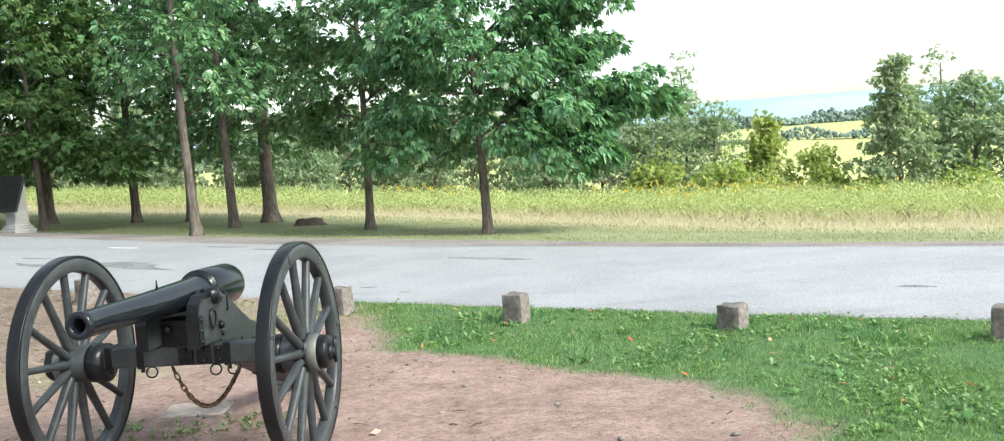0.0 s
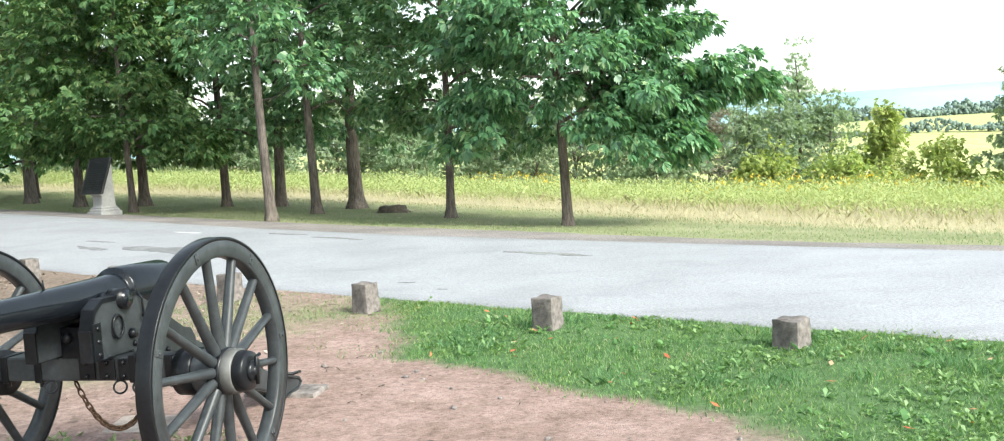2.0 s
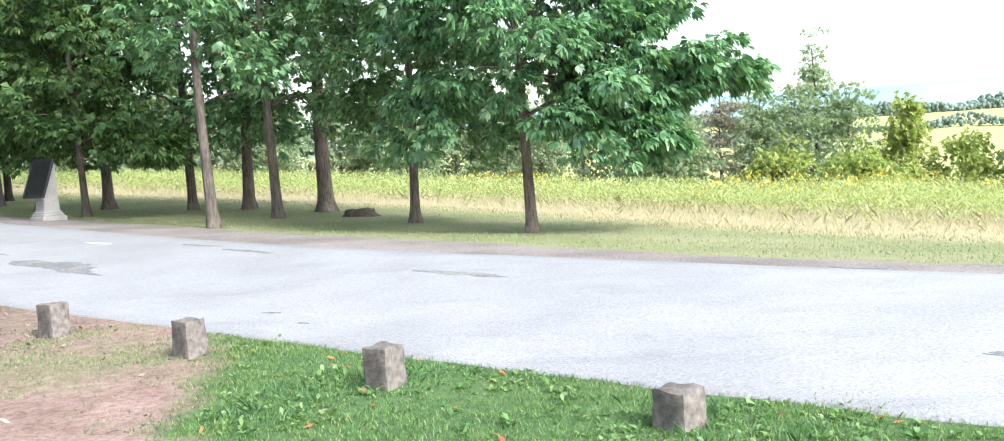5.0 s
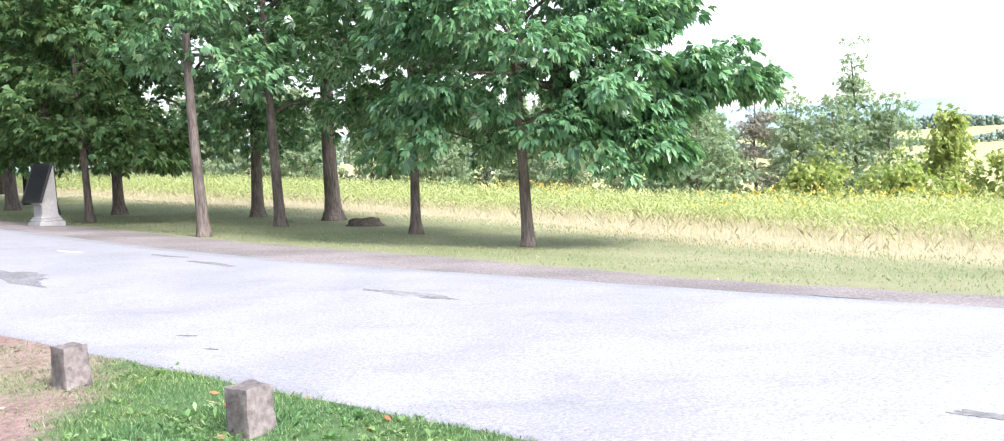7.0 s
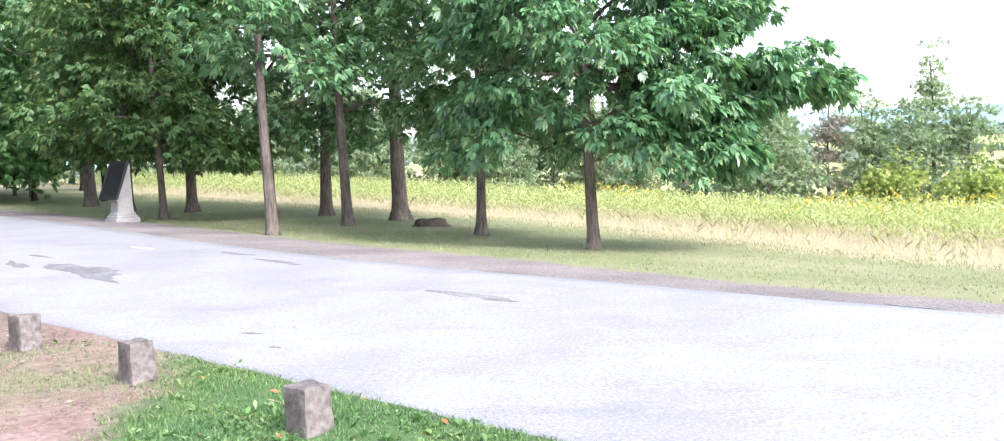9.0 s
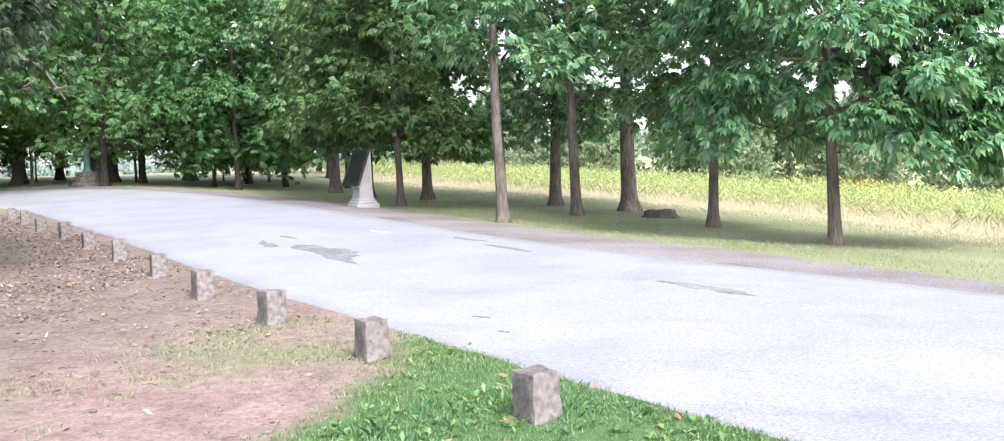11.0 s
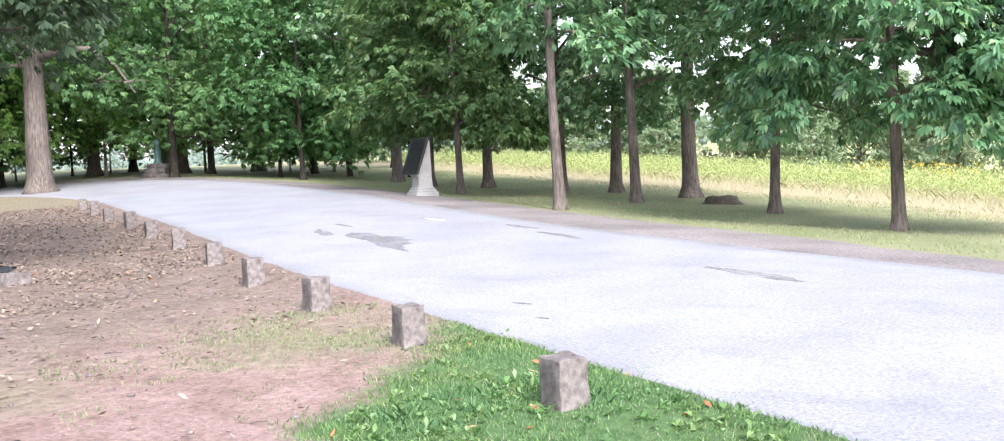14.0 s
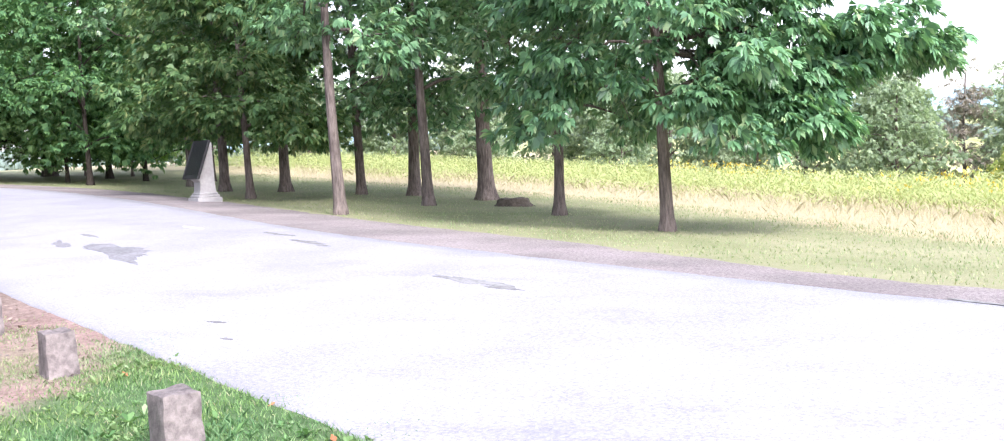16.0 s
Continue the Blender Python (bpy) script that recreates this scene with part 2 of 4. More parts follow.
RED_LEAF = leafy("red_and_tan_leaves", [(0.0, (0.42, 0.13, 0.05)), (0.5, (0.48, 0.22, 0.09)), (1.0, (0.42, 0.34, 0.22))], 0.2, 0.7)
# green paled in the albedo to give far woods and hedge their haze
FAR_WOODS = grainy("far_woods_haze_tint", (0.15, 0.215, 0.18), (0.21, 0.275, 0.225), 0.15, 0.01, 0.95)
# the ridge's pale blue is distance haze put into its base colour
RIDGE = grainy("far_ridge_haze_blue", (0.29, 0.45, 0.52), (0.33, 0.49, 0.56), 0.004, 0.001, 1.0, relief=0)


# ---- builders ----
def link_mesh(name, bm, mat, parent=None, smooth=True):
    me = bpy.data.meshes.new(name)
    bm.to_mesh(me)
    bm.free()
    me.materials.append(mat)
    if smooth:
        me.shade_smooth()
    ob = new(name, me)
    if parent:
        ob.parent = parent
    return ob


def part(name, bm, mat, parent, label="", smooth=True):
    ob = link_mesh(name, bm, mat, parent, smooth)
    return tagged(ob, label) if label else ob


def raw(name, verts, faces, mat, parent=None, smooth=False):
    """A mesh out of numpy arrays: verts (n, 3), faces (m, 3 or 4)."""
    me = bpy.data.meshes.new(name)
    verts, faces = np.asarray(verts, np.float32), np.asarray(faces, np.int32)
    m, k = faces.shape
    me.vertices.add(len(verts))
    me.vertices.foreach_set("co", verts.ravel())
    me.loops.add(m * k)
    me.loops.foreach_set("vertex_index", faces.ravel())
    me.polygons.add(m)
    me.polygons.foreach_set("loop_start", np.arange(0, m * k, k, dtype=np.int32))
    me.update(calc_edges=True)
    me.materials.append(mat)
    if smooth:
        me.shade_smooth()
    ob = new(name, me)
    if parent:
        ob.parent = parent
    return ob


def empty(name, m):
    ob = new(name)
    ob.matrix_world = m
    ob.empty_display_size = 0.1
    return ob


def box(bm, sx, sy, sz, m=Matrix(), bevel=0.0):
    g = bmesh.ops.create_cube(bm, size=1.0, matrix=m @ Matrix.Diagonal((sx, sy, sz, 1)))
    if bevel:
        es = list({e for v in g["verts"] for e in v.link_edges})
        bmesh.ops.bevel(bm, geom=es, offset=bevel, segments=2, affect="EDGES", profile=0.5)
    return bm


def lathe(bm, profile, seg, m=Matrix(), closed=False):
    """Turns (r, h) pairs about the local z axis."""
    rings = [[bm.verts.new(m @ Vector((r * math.cos(2 * math.pi * i / seg), r * math.sin(2 * math.pi * i / seg), h))) for i in range(seg)] for r, h in profile]
    pairs = list(zip(rings, rings[1:])) + ([(rings[-1], rings[0])] if closed else [])
    for a, b in pairs:
        for i in range(seg):
            bm.faces.new((a[i], a[(i + 1) % seg], b[(i + 1) % seg], b[i]))
    if not closed:
        for ring, flip in ((rings[0], True), (rings[-1], False)):
            bm.faces.new(ring[::-1] if flip else ring)
    return bm


def tube(bm, pts, radii, seg=8, cap=True):
    """A tapered tube along points."""
    pts = [Vector(p) for p in pts]
    rings = []
    side = None
    for i, p in enumerate(pts):
        d = (pts[min(i + 1, len(pts) - 1)] - pts[max(i - 1, 0)]).normalized()
        if side is None:
            side = d.orthogonal().normalized()
        side = (side - d * side.dot(d)).normalized()
        up = d.cross(side)
        r = radii[i] if hasattr(radii, "__len__") else radii
        rings.append([bm.verts.new(p + (side * math.cos(2 * math.pi * k / seg) + up * math.sin(2 * math.pi * k / seg)) * r) for k in range(seg)])
    for a, b in zip(rings, rings[1:]):
        for k in range(seg):
            bm.faces.new((a[k], a[(k + 1) % seg], b[(k + 1) % seg], b[k]))
    if cap:
        bm.faces.new(rings[0][::-1])
        bm.faces.new(rings[-1])
    return bm


def prism(bm, outline, x0, x1, bevel=0.0):
    """An outline of (y, z) pairs, extruded from x0 to x1."""
    a = [bm.verts.new((x0, y, z)) for y, z in outline]
    b = [bm.verts.new((x1, y, z)) for y, z in outline]
    k = len(outline)
    bm.faces.new(a)
    bm.faces.new(b[::-1])
    for i in range(k):
        bm.faces.new((a[i], b[i], b[(i + 1) % k], a[(i + 1) % k]))
    bmesh.ops.recalc_face_normals(bm, faces=bm.faces)
    if bevel:
        bmesh.ops.bevel(bm, geom=list(bm.edges), offset=bevel, segments=2, affect="EDGES")
    return bm


def torus(bm, big, small, m=Matrix(), seg=20, ring=8, sx=1.0, sy=1.0):
    vs = [[bm.verts.new(m @ Vector(((big + small * math.cos(b)) * math.cos(a) * sx, (big + small * math.cos(b)) * math.sin(a) * sy, small * math.sin(b))))
           for b in np.linspace(0, 2 * math.pi, ring, endpoint=False)] for a in np.linspace(0, 2 * math.pi, seg, endpoint=False)]
    for i in range(seg):
        for j in range(ring):
            bm.faces.new((vs[i][j], vs[(i + 1) % seg][j], vs[(i + 1) % seg][(j + 1) % ring], vs[i][(j + 1) % ring]))
    return bm


# ---- the lie of the land ----
def along(x, y):
    """Distance along the road (s) and across it (n)."""
    return 0.86 * x - 0.51 * y, 0.51 * x + 0.86 * y


def back(s, n):
    return 0.86 * s + 0.51 * n, -0.51 * s + 0.86 * n


def step(a, b, v):
    t = np.clip((v - a) / (b - a), 0, 1)
    return t * t * (3 - 2 * t)


def ground_z(x, y):
    x, y = np.asarray(x, float), np.asarray(y, float)
    u, v = 36 * np.tanh(x / 36), 50 * np.tanh((y - 13) / 50)
    s, n = along(x, y)
    z = -0.0917 - 0.0243 * u - 0.0073 * v - 0.0429 * u * v / 36 + 0.335 * np.exp(-((n - 15) / 5) ** 2)
    away = np.clip(n - 30, 0, None)
    z = z - 9.0 * (1 - np.exp(-(away / 85) ** 1.5)) * step(-70, 0, s + 40)
    r = np.hypot(x, y)
    return z + 13 * step(300, 1100, r) * step(0, 200, y)


def gz(x, y):
    return float(ground_z(x, y))


def bend(s):
    """The road swings away past the last posts."""
    d = np.clip(-33.0 - np.asarray(s, float), 0, None)
    return np.where(d < 25, -0.0165 * d * d, -10.3 - 0.82 * (d - 25))


def near_edge(s):
    return 10.0 + 0.35 * step(-12, -25, s) + bend(s)


def far_edge(s):
    return 15.2 + 1.4 * step(-12, -30, s) + bend(s)


def lush_reach(x, y):
    """How far inside the green turf before the road a place lies, in metres."""
    s, n = along(x, y)
    left = x - np.interp(y, [3, 6, 6.8, 7.5, 8.2, 9.0, 9.8, 11.0, 12.0, 13.4], [2.0, 1.75, 1.6, 1.3, 0.4, -0.45, -1.45, -1.6, -1.95, -2.5])
    return np.minimum(left - 0.15, 10.2 - n)


def cells(lo, hi, d, far, grow=1.22):
    mid = list(np.arange(lo, hi + 1e-6, d))
    a, st = mid[-1], d
    while a < far:
        st *= grow
        a += st
        mid.append(a)
    a, st = mid[0], d
    while a > -far:
        st *= grow
        a -= st
        mid.insert(0, a)
    return np.array(mid)


def build_ground():
    xs, ys = cells(-32, 14, 0.25, 5000), cells(-2, 34, 0.25, 5000)
    gx, gy = np.meshgrid(xs, ys)
    z = ground_z(gx, gy)
    s, n = along(gx, gy)
    on_road = (n > near_edge(s) + 0.3) & (n < far_edge(s) - 0.3)
    z = z - 0.06 * on_road
    rough = np.array([[noise.noise(Vector((a * 1.1, b * 1.1, 0))) for a in xs] for b in ys])
    z = z + 0.018 * rough * (~on_road)
    v = np.stack([gx.ravel(), gy.ravel(), z.ravel()], -1)
    w, h = len(xs), len(ys)
    i = np.arange(w * h).reshape(h, w)
    f = np.stack([i[:-1, :-1].ravel(), i[:-1, 1:].ravel(), i[1:, 1:].ravel(), i[1:, :-1].ravel()], -1)
    ob = raw("ground", v, f, GROUND, smooth=True)
    x, y = v[:, 0], v[:, 1]
    s, n = along(x, y)
    zone = {
        "lush": np.clip(lush_reach(x, y), -3, 3),
        "litter": np.clip(-(x + 4.5) * 0.5, -2, 2),
        "sparse": np.clip(np.maximum(0.6 - np.hypot((x + 3.1) * 0.8, (y - 11.9) * 0.75), np.maximum(0.55 - np.hypot((x + 4.3) * 0.8, (y - 9.4) * 1.3) * 0.8, 1.5 * step(-30, -36, s) - 1.1)), -2, 2),
        "verge": np.clip(n - far_edge(s) - 0.5, -2, 2),
        "meadow": np.clip(n - meadow_front(s), -2, 2),
        "hay": np.clip((n - 85) * 0.1, -2, 2),
    }
    for k, val in zone.items():
        ob.data.attributes.new(k, "FLOAT", "POINT").data.foreach_set("value", val.astype(np.float32))
    return tagged(ob, "bare reddish earth, turf and meadow ground reaching the horizon", "ground", kind="structure")


def meadow_front(s):
    return 22.3 + 5.7 * step(-2, -24, s) + 2.0 * step(-40, -60, s)


def strip(name, s0, s1, lo, hi, lift, mat, label, category, ds=0.5, across=8, ragged=0.06, crown=0.0, lip=False):
    ss = np.arange(s0, s1 + ds, ds)
    v = []
    for s in ss:
        a = float(lo(s)) + ragged * noise.noise(Vector((s * 1.3, 3, 0))) + 0.5 * ragged * noise.noise(Vector((s * 4, 8, 0)))
        b = float(hi(s)) + ragged * noise.noise(Vector((s * 1.3, 13, 0))) + 0.5 * ragged * noise.noise(Vector((s * 4, 18, 0)))
        for k in range(across + 1):
            t = (k / across if not lip else 0.004 if k == 1 else 0.996 if k == across - 1 else k / across)
            x, y = back(s, a + (b - a) * t)
            v.append((x, y, gz(x, y) + (lift + crown * 4 * t * (1 - t) if 0 < k < across else -0.03)))
    w, h = across + 1, len(ss)
    i = np.arange(w * h).reshape(h, w)
    f = np.stack([i[:-1, :-1].ravel(), i[1:, :-1].ravel(), i[1:, 1:].ravel(), i[:-1, 1:].ravel()], -1)
    return tagged(raw(name, v, f, mat, smooth=True), label, category, kind="structure")


build_ground()
strip("road", -75, 40, near_edge, far_edge, 0.03, ROAD, "pale worn asphalt lane with ragged edges", "road", ds=0.25, across=24, lip=True)
strip("gravel_shoulder", -75, 30, lambda s: far_edge(s) - 0.25 - 0.25 * step(-4, -9, s), lambda s: far_edge(s) + 1.2 + 1.3 * step(-5, -13, s), 0.022, GRAVEL, "grey crushed-stone shoulder beside the lane", "shoulder", ragged=0.35)


def flake(name, s, n, ls, ln, turn, mat, label, category, lift=0.030, jag=0.25, k=64):
    """A thin flat patch on the road with an uneven outline."""
    bm = bmesh.new()
    vs = []
    for i in range(k):
        a = 2 * math.pi * i / k
        r = 1 + jag * (1.6 * noise.noise(Vector((math.cos(a) * 1.7 + s, math.sin(a) * 1.7 + n, 2.0))) + 1.1 * noise.noise(Vector((math.cos(a) * 7 + s, math.sin(a) * 7 + n, 5.0))))
        p, q = ls * r * math.cos(a), ln * r * math.sin(a)
        c, d = math.cos(radians(turn)), math.sin(radians(turn))
        x, y = back(s + p * c - q * d, n + p * d + q * c)
        vs.append(bm.verts.new((x, y, gz(x, y) + lift)))
    bm.faces.new(vs)
    bmesh.ops.triangulate(bm, faces=bm.faces)
    ex = bmesh.ops.extrude_face_region(bm, geom=bm.faces)
    bmesh.ops.translate(bm, verts=[g for g in ex["geom"] if isinstance(g, bmesh.types.BMVert)], vec=(0, 0, 0.004))
    bmesh.ops.recalc_face_normals(bm, faces=bm.faces)
    return tagged(link_mesh(name, bm, mat, smooth=False), label, category, kind="structure")


flake("road_patch", -15.6, 12.1, 1.35, 0.27, -4, TAR, "dark grey repair patch in the asphalt", "road patch", jag=0.45)
flake("road_patch", -17.6, 11.9, 0.5, 0.10, -8, TAR, "small dark grey repair patch in the asphalt", "road patch", jag=0.5)
for cs, cn, ls, ln, ct in ((-8.4, 13.45, 0.55, 0.085, -2), (-7.75, 13.35, 0.22, 0.03, 6), (-13.6, 14.3, 0.42, 0.07, -2), (-12.9, 14.2, 0.16, 0.04, 9), (-15.2, 14.6, 0.4, 0.07, 2), (-18.5, 12.6, 0.35, 0.05, 0), (-4.0, 15.25, 0.22, 0.035, -4), (-8.7, 10.85, 0.10, 0.02, 20), (-7.9, 10.6, 0.08, 0.018, 10), (-1.62, 11.58, 0.16, 0.05, 0)):
    flake("road_crack", cs, cn, ls, ln, ct, CRACK, "dark sealed crack in the asphalt", "road crack", 0.030, 0.5, 64)
flake("road_marking", -17.8, 14.2, 0.45, 0.06, 0, ROAD_PAINT, "faded white dash painted on the asphalt", "road marking", 0.030, 0.15)


# ---- trees ----
def leaves_at(centres, outward, per, size, length, width, r, droop=0.45, leaflets=6, flat=0.65, tumble=0.55):
    """Hand-shaped leaves over the domes of clumps: leaflets fan out from one stalk and hang at the tips."""
    k = len(centres) * per
    q = r.normal(size=(k, 3)) + np.array([0, 0, 0.25])
    q /= np.linalg.norm(q, axis=1)[:, None]
    rad = np.repeat(size, per) * (0.35 + 1.15 * r.random(k) ** 0.7)
    c = np.repeat(centres, per, 0) + q * rad[:, None] * np.array([1.15, 1.15, flat])
    d = q * 0.9 + np.repeat(outward, per, 0) * 0.6 + r.normal(size=(k, 3)) * 0.45
    d[:, 2] = d[:, 2] * 0.45 - droop * (0.25 + 0.75 * r.random(k))
    d /= np.linalg.norm(d, axis=1)[:, None]
    side = np.cross(d, np.array([0, 0, 1.0]) + r.normal(size=(k, 3)) * tumble)
    side /= np.linalg.norm(side, axis=1)[:, None] + 1e-9
    up = np.cross(side, d)
    scale = (0.75 + 0.5 * r.random(k))[:, None]
    verts = []
    for j in range(leaflets):
        a = (2 * j / max(1, leaflets - 1) - 1) * 1.05
        dd = d * math.cos(a) + side * math.sin(a) + up * r.normal(size=(k, 1)) * 0.22
        dd[:, 2] -= 0.12 + 0.2 * r.random(k)
        dd /= np.linalg.norm(dd, axis=1)[:, None]
        ss = np.cross(dd, up)
        ss /= np.linalg.norm(ss, axis=1)[:, None] + 1e-9
        ln = length * scale * (0.62 + 0.42 * math.cos(a)) * (0.85 + 0.3 * r.random((k, 1)))
        base = c + dd * ln * 0.08
        tip = base + dd * ln
        tip[:, 2] -= ln[:, 0] * 0.20
        mid = base + dd * ln * 0.6 + up * ln * 0.05
        w = width * scale * 0.5
        verts.append(np.stack([base, mid + ss * w, tip, mid - ss * w], 1))
    v = np.stack(verts, 1).reshape(-1, 3)
    return v, np.arange(len(v)).reshape(-1, 4)


def make_tree(name, x, y, height, crown_base, radius, girth, bark, leaf, label, category="tree", group="", seed=1, clumps=110, per=26, clump=0.55,
              length=0.17, width=0.065, leaflets=6, limbs=11, lean=(0.0, 0.0), droop=0.45, shape="round", extra=(), turn=0.0, arms=(), flat=0.65, tumble=0.55):
    """A tree: a trunk with limbs as one mesh, and a crown of leaf clumps round limb ends, with gaps between them."""
    r = np.random.default_rng(seed)
    root = empty(name, pose(x, y, gz(x, y), 0, 0, turn))
    bm = bmesh.new()
    top = height * 0.93
    ph = r.random(2) * 6

    def stem(t):
        h = t * top
        return Vector((lean[0] * t + 0.12 * math.sin(ph[0] + 4 * t) * t, lean[1] * t + 0.12 * math.sin(ph[1] + 5 * t) * t, h))

    ts = [0, 0.012, 0.03, 0.06, 0.12, 0.2, 0.3, 0.42, 0.55, 0.7, 0.85, 1.0]
    rad = [girth * (0.92 - 0.70 * t ** 0.9) * (1 + 0.5 * math.exp(-t * top / 0.18)) for t in ts]
    pts = [stem(t) for t in ts]
    pts[0] = pts[0] - Vector((0, 0, 0.15))
    seg = 14
    tube(bm, pts, [max(q, 0.02) for q in rad], seg)
    for v in bm.verts:
        a = math.atan2(v.co.y - lean[1] * v.co.z / top, v.co.x - lean[0] * v.co.z / top)
        flare = math.exp(-max(v.co.z, 0) / 0.25)
        axis = stem(min(max(v.co.z / top, 0), 1))
        q = 1 + 0.10 * noise.noise(Vector((math.cos(a) * 2, math.sin(a) * 2, v.co.z * 0.8 + seed))) + 0.3 * flare * max(0, math.sin(a * 4 + seed))
        v.co.x, v.co.y = axis.x + (v.co.x - axis.x) * q, axis.y + (v.co.y - axis.y) * q
    centres, outs, sizes = [], [], []

    def reach(h):
        t = (h - crown_base) / (height - crown_base)
        if shape == "spire":
            return radius * (max(0.0, 1 - t / 0.74) ** 0.6 * (0.8 + 0.2 * min(1, t * 5)) + 0.10)
        if shape == "cone":
            return radius * max(0.05, 1 - t) ** 0.8 * (0.75 + 0.25 * min(1, t * 6))
        return radius * (max(0.0, 1 - (max(t, 0) * 1.02) ** 2.2)) ** 0.5 * (0.72 + 0.28 * min(1, max(t, 0) * 3))

    for i in range(limbs):
        t0 = crown_base * 0.95 / top + (1 - crown_base / top) * (i + 0.3 * r.random()) / limbs * 0.9
        a = i * 2.4 + r.random() * 0.9
        p0 = stem(min(t0, 0.97))
        rr = reach(min(p0.z + 0.8, height * 0.97)) * (0.75 + 0.35 * r.random())
        rise = (0.15 + 0.5 * r.random()) * rr * (0.8 if shape == "round" else 0.35)
        end = p0 + Vector((math.cos(a) * rr, math.sin(a) * rr, rise - (0.5 * rr if t0 * top < crown_base * 1.25 else 0.05)))
        q = p0.lerp(end, 0.5) + Vector((0, 0, 0.16 * rr)) + Vector(r.normal(size=3) * 0.08 * rr)
        cv = [p0, p0.lerp(q, 0.55) + Vector((0, 0, 0.04 * rr)), q, q.lerp(end, 0.5) + Vector(r.normal(size=3) * 0.05 * rr), end]
        g0 = girth * (0.42 - 0.25 * t0)
        tube(bm, cv, [g0, g0 * 0.8, g0 * 0.6, g0 * 0.4, g0 * 0.15], 6)
        for b in range(4):
            w = 0.35 + 0.6 * r.random()
            s0 = cv[2].lerp(end, w) if w > 0.5 else cv[1].lerp(cv[2], w * 2)
            e0 = s0 + Vector(r.normal(size=3) * Vector((0.32, 0.32, 0.2)).length * 0.55 * max(rr, 0.6))
            e0.z = max(e0.z, crown_base * 0.78)
            tube(bm, [s0, s0.lerp(e0, 0.5) + Vector((0, 0, 0.05)), e0], [g0 * 0.3, g0 * 0.2, g0 * 0.08], 5, False)
            centres.append(e0), outs.append((e0 - stem(min(e0.z / top, 1))).normalized()), sizes.append(clump * (0.7 + 0.5 * r.random()))
        centres.append(end), outs.append((end - p0).normalized()), sizes.append(clump)
    while len(centres) < clumps:
        h = crown_base + (height - crown_base) * r.random() ** 1.15
        a, q = r.random() * 6.283, reach(h) * (0.25 + 0.75 * r.random() ** 0.5)
        c = stem(min(h / top, 1)) + Vector((math.cos(a) * q, math.sin(a) * q, 0))
        c.z = h + 0.25 * r.normal()
        centres.append(c), outs.append(Vector((math.cos(a), math.sin(a), 0.1))), sizes.append(clump * (0.6 + 0.7 * r.random()))
    for ex, ey, ez, er, count in extra:
        p0 = stem(min((crown_base + 0.35 * (ez if ez > crown_base else crown_base)) / top, 0.9))
        e = Vector((ex, ey, ez))
        tube(bm, [p0, p0.lerp(e, 0.5) + Vector((0, 0, 0.35)), e], [girth * 0.3, girth * 0.18, girth * 0.05], 6)
        for _ in range(count):
            c = e + Vector(r.normal(size=3) * (1, 1, 0.6)) * er
            centres.append(c), outs.append(Vector((ex, ey, -0.3)).normalized()), sizes.append(clump * 0.7)
    for h0, mid, tip, thick in arms:
        p0, m0, e = stem(h0 / top), Vector(mid), Vector(tip)
        run = [p0.lerp(m0, k / 5) for k in range(5)] + [m0.lerp(e, k / 8) for k in range(9)]
        run = [q + noise.noise_vector(q * 1.6 + Vector((seed, h0 * 7, 0))) * 0.16 * min(1, k / 3) for k, q in enumerate(run)]
        tube(bm, run, [thick * (1.15 - 0.95 * k / 13) for k in range(14)], 8)
        for k in (6, 8, 9, 11, 12):
            tw = run[k] + Vector(r.normal(size=3)) * 0.35
            tube(bm, [run[k], run[k].lerp(tw, 0.5) + Vector((0, 0, 0.05)), tw], [thick * 0.35, thick * 0.22, thick * 0.08], 5, False)
    part("trunk", bm, bark, root)
    v, f = leaves_at(np.array([tuple(c) for c in centres]), np.array([tuple(o) for o in outs]), per, np.array(sizes), length, width, r, droop, leaflets, flat, tumble)
    raw("crown", v, f, leaf, root)
    return tagged(root, label, category, group)


ROW = "roadside trees"
HICK = "hickory with a slim straight trunk on the mown verge"
make_tree("hickory_tree", -0.31, 25.15, 9.5, 2.5, 3.0, 0.14, BARK, LEAF, "young hickory with a low full green crown at the verge", "tree", ROW, 11, 180, 29, 0.41,
          0.205, 0.076, 6, 13, (-0.25, 0.1), 0.85, extra=((2.9, -0.4, 1.75, 0.2, 9), (1.2, -0.6, 2.4, 0.32, 9), (1.9, -0.6, 2.2, 0.32, 9), (2.6, -0.5, 2.3, 0.3, 10), (2.9, -0.4, 2.9, 0.5, 12), (2.0, -1.0, 3.0, 0.5, 10), (3.3, 0.0, 3.4, 0.4, 8), (3.9, 0.0, 3.05, 0.26, 6), (4.5, 0.1, 2.95, 0.18, 4),
                                                           (1.6, -0.4, 4.2, 0.45, 9), (2.5, 0.1, 4.5, 0.45, 10), (1.7, 0.1, 5.3, 0.5, 9), (2.5, 0.0, 5.6, 0.45, 9), (-1.6, -1.0, 2.9, 0.4, 10)))
make_tree("hickory_tree", -3.74, 29.2, 10.5, 2.6, 2.7, 0.14, BARK, LEAF, HICK, "tree", ROW, 12, 108, 33, 0.47, 0.215, 0.082, 6, 12, (0.15, 0.2))
make_tree("hickory_tree", -7.75, 34.54, 12.5, 3.0, 3.1, 0.27, BARK, LEAF, "hickory with a thick flared dark trunk on the mown verge", "tree", ROW, 13, 95, 29, 0.55, 0.215, 0.082, 6, 13, (-0.1, 0.2))
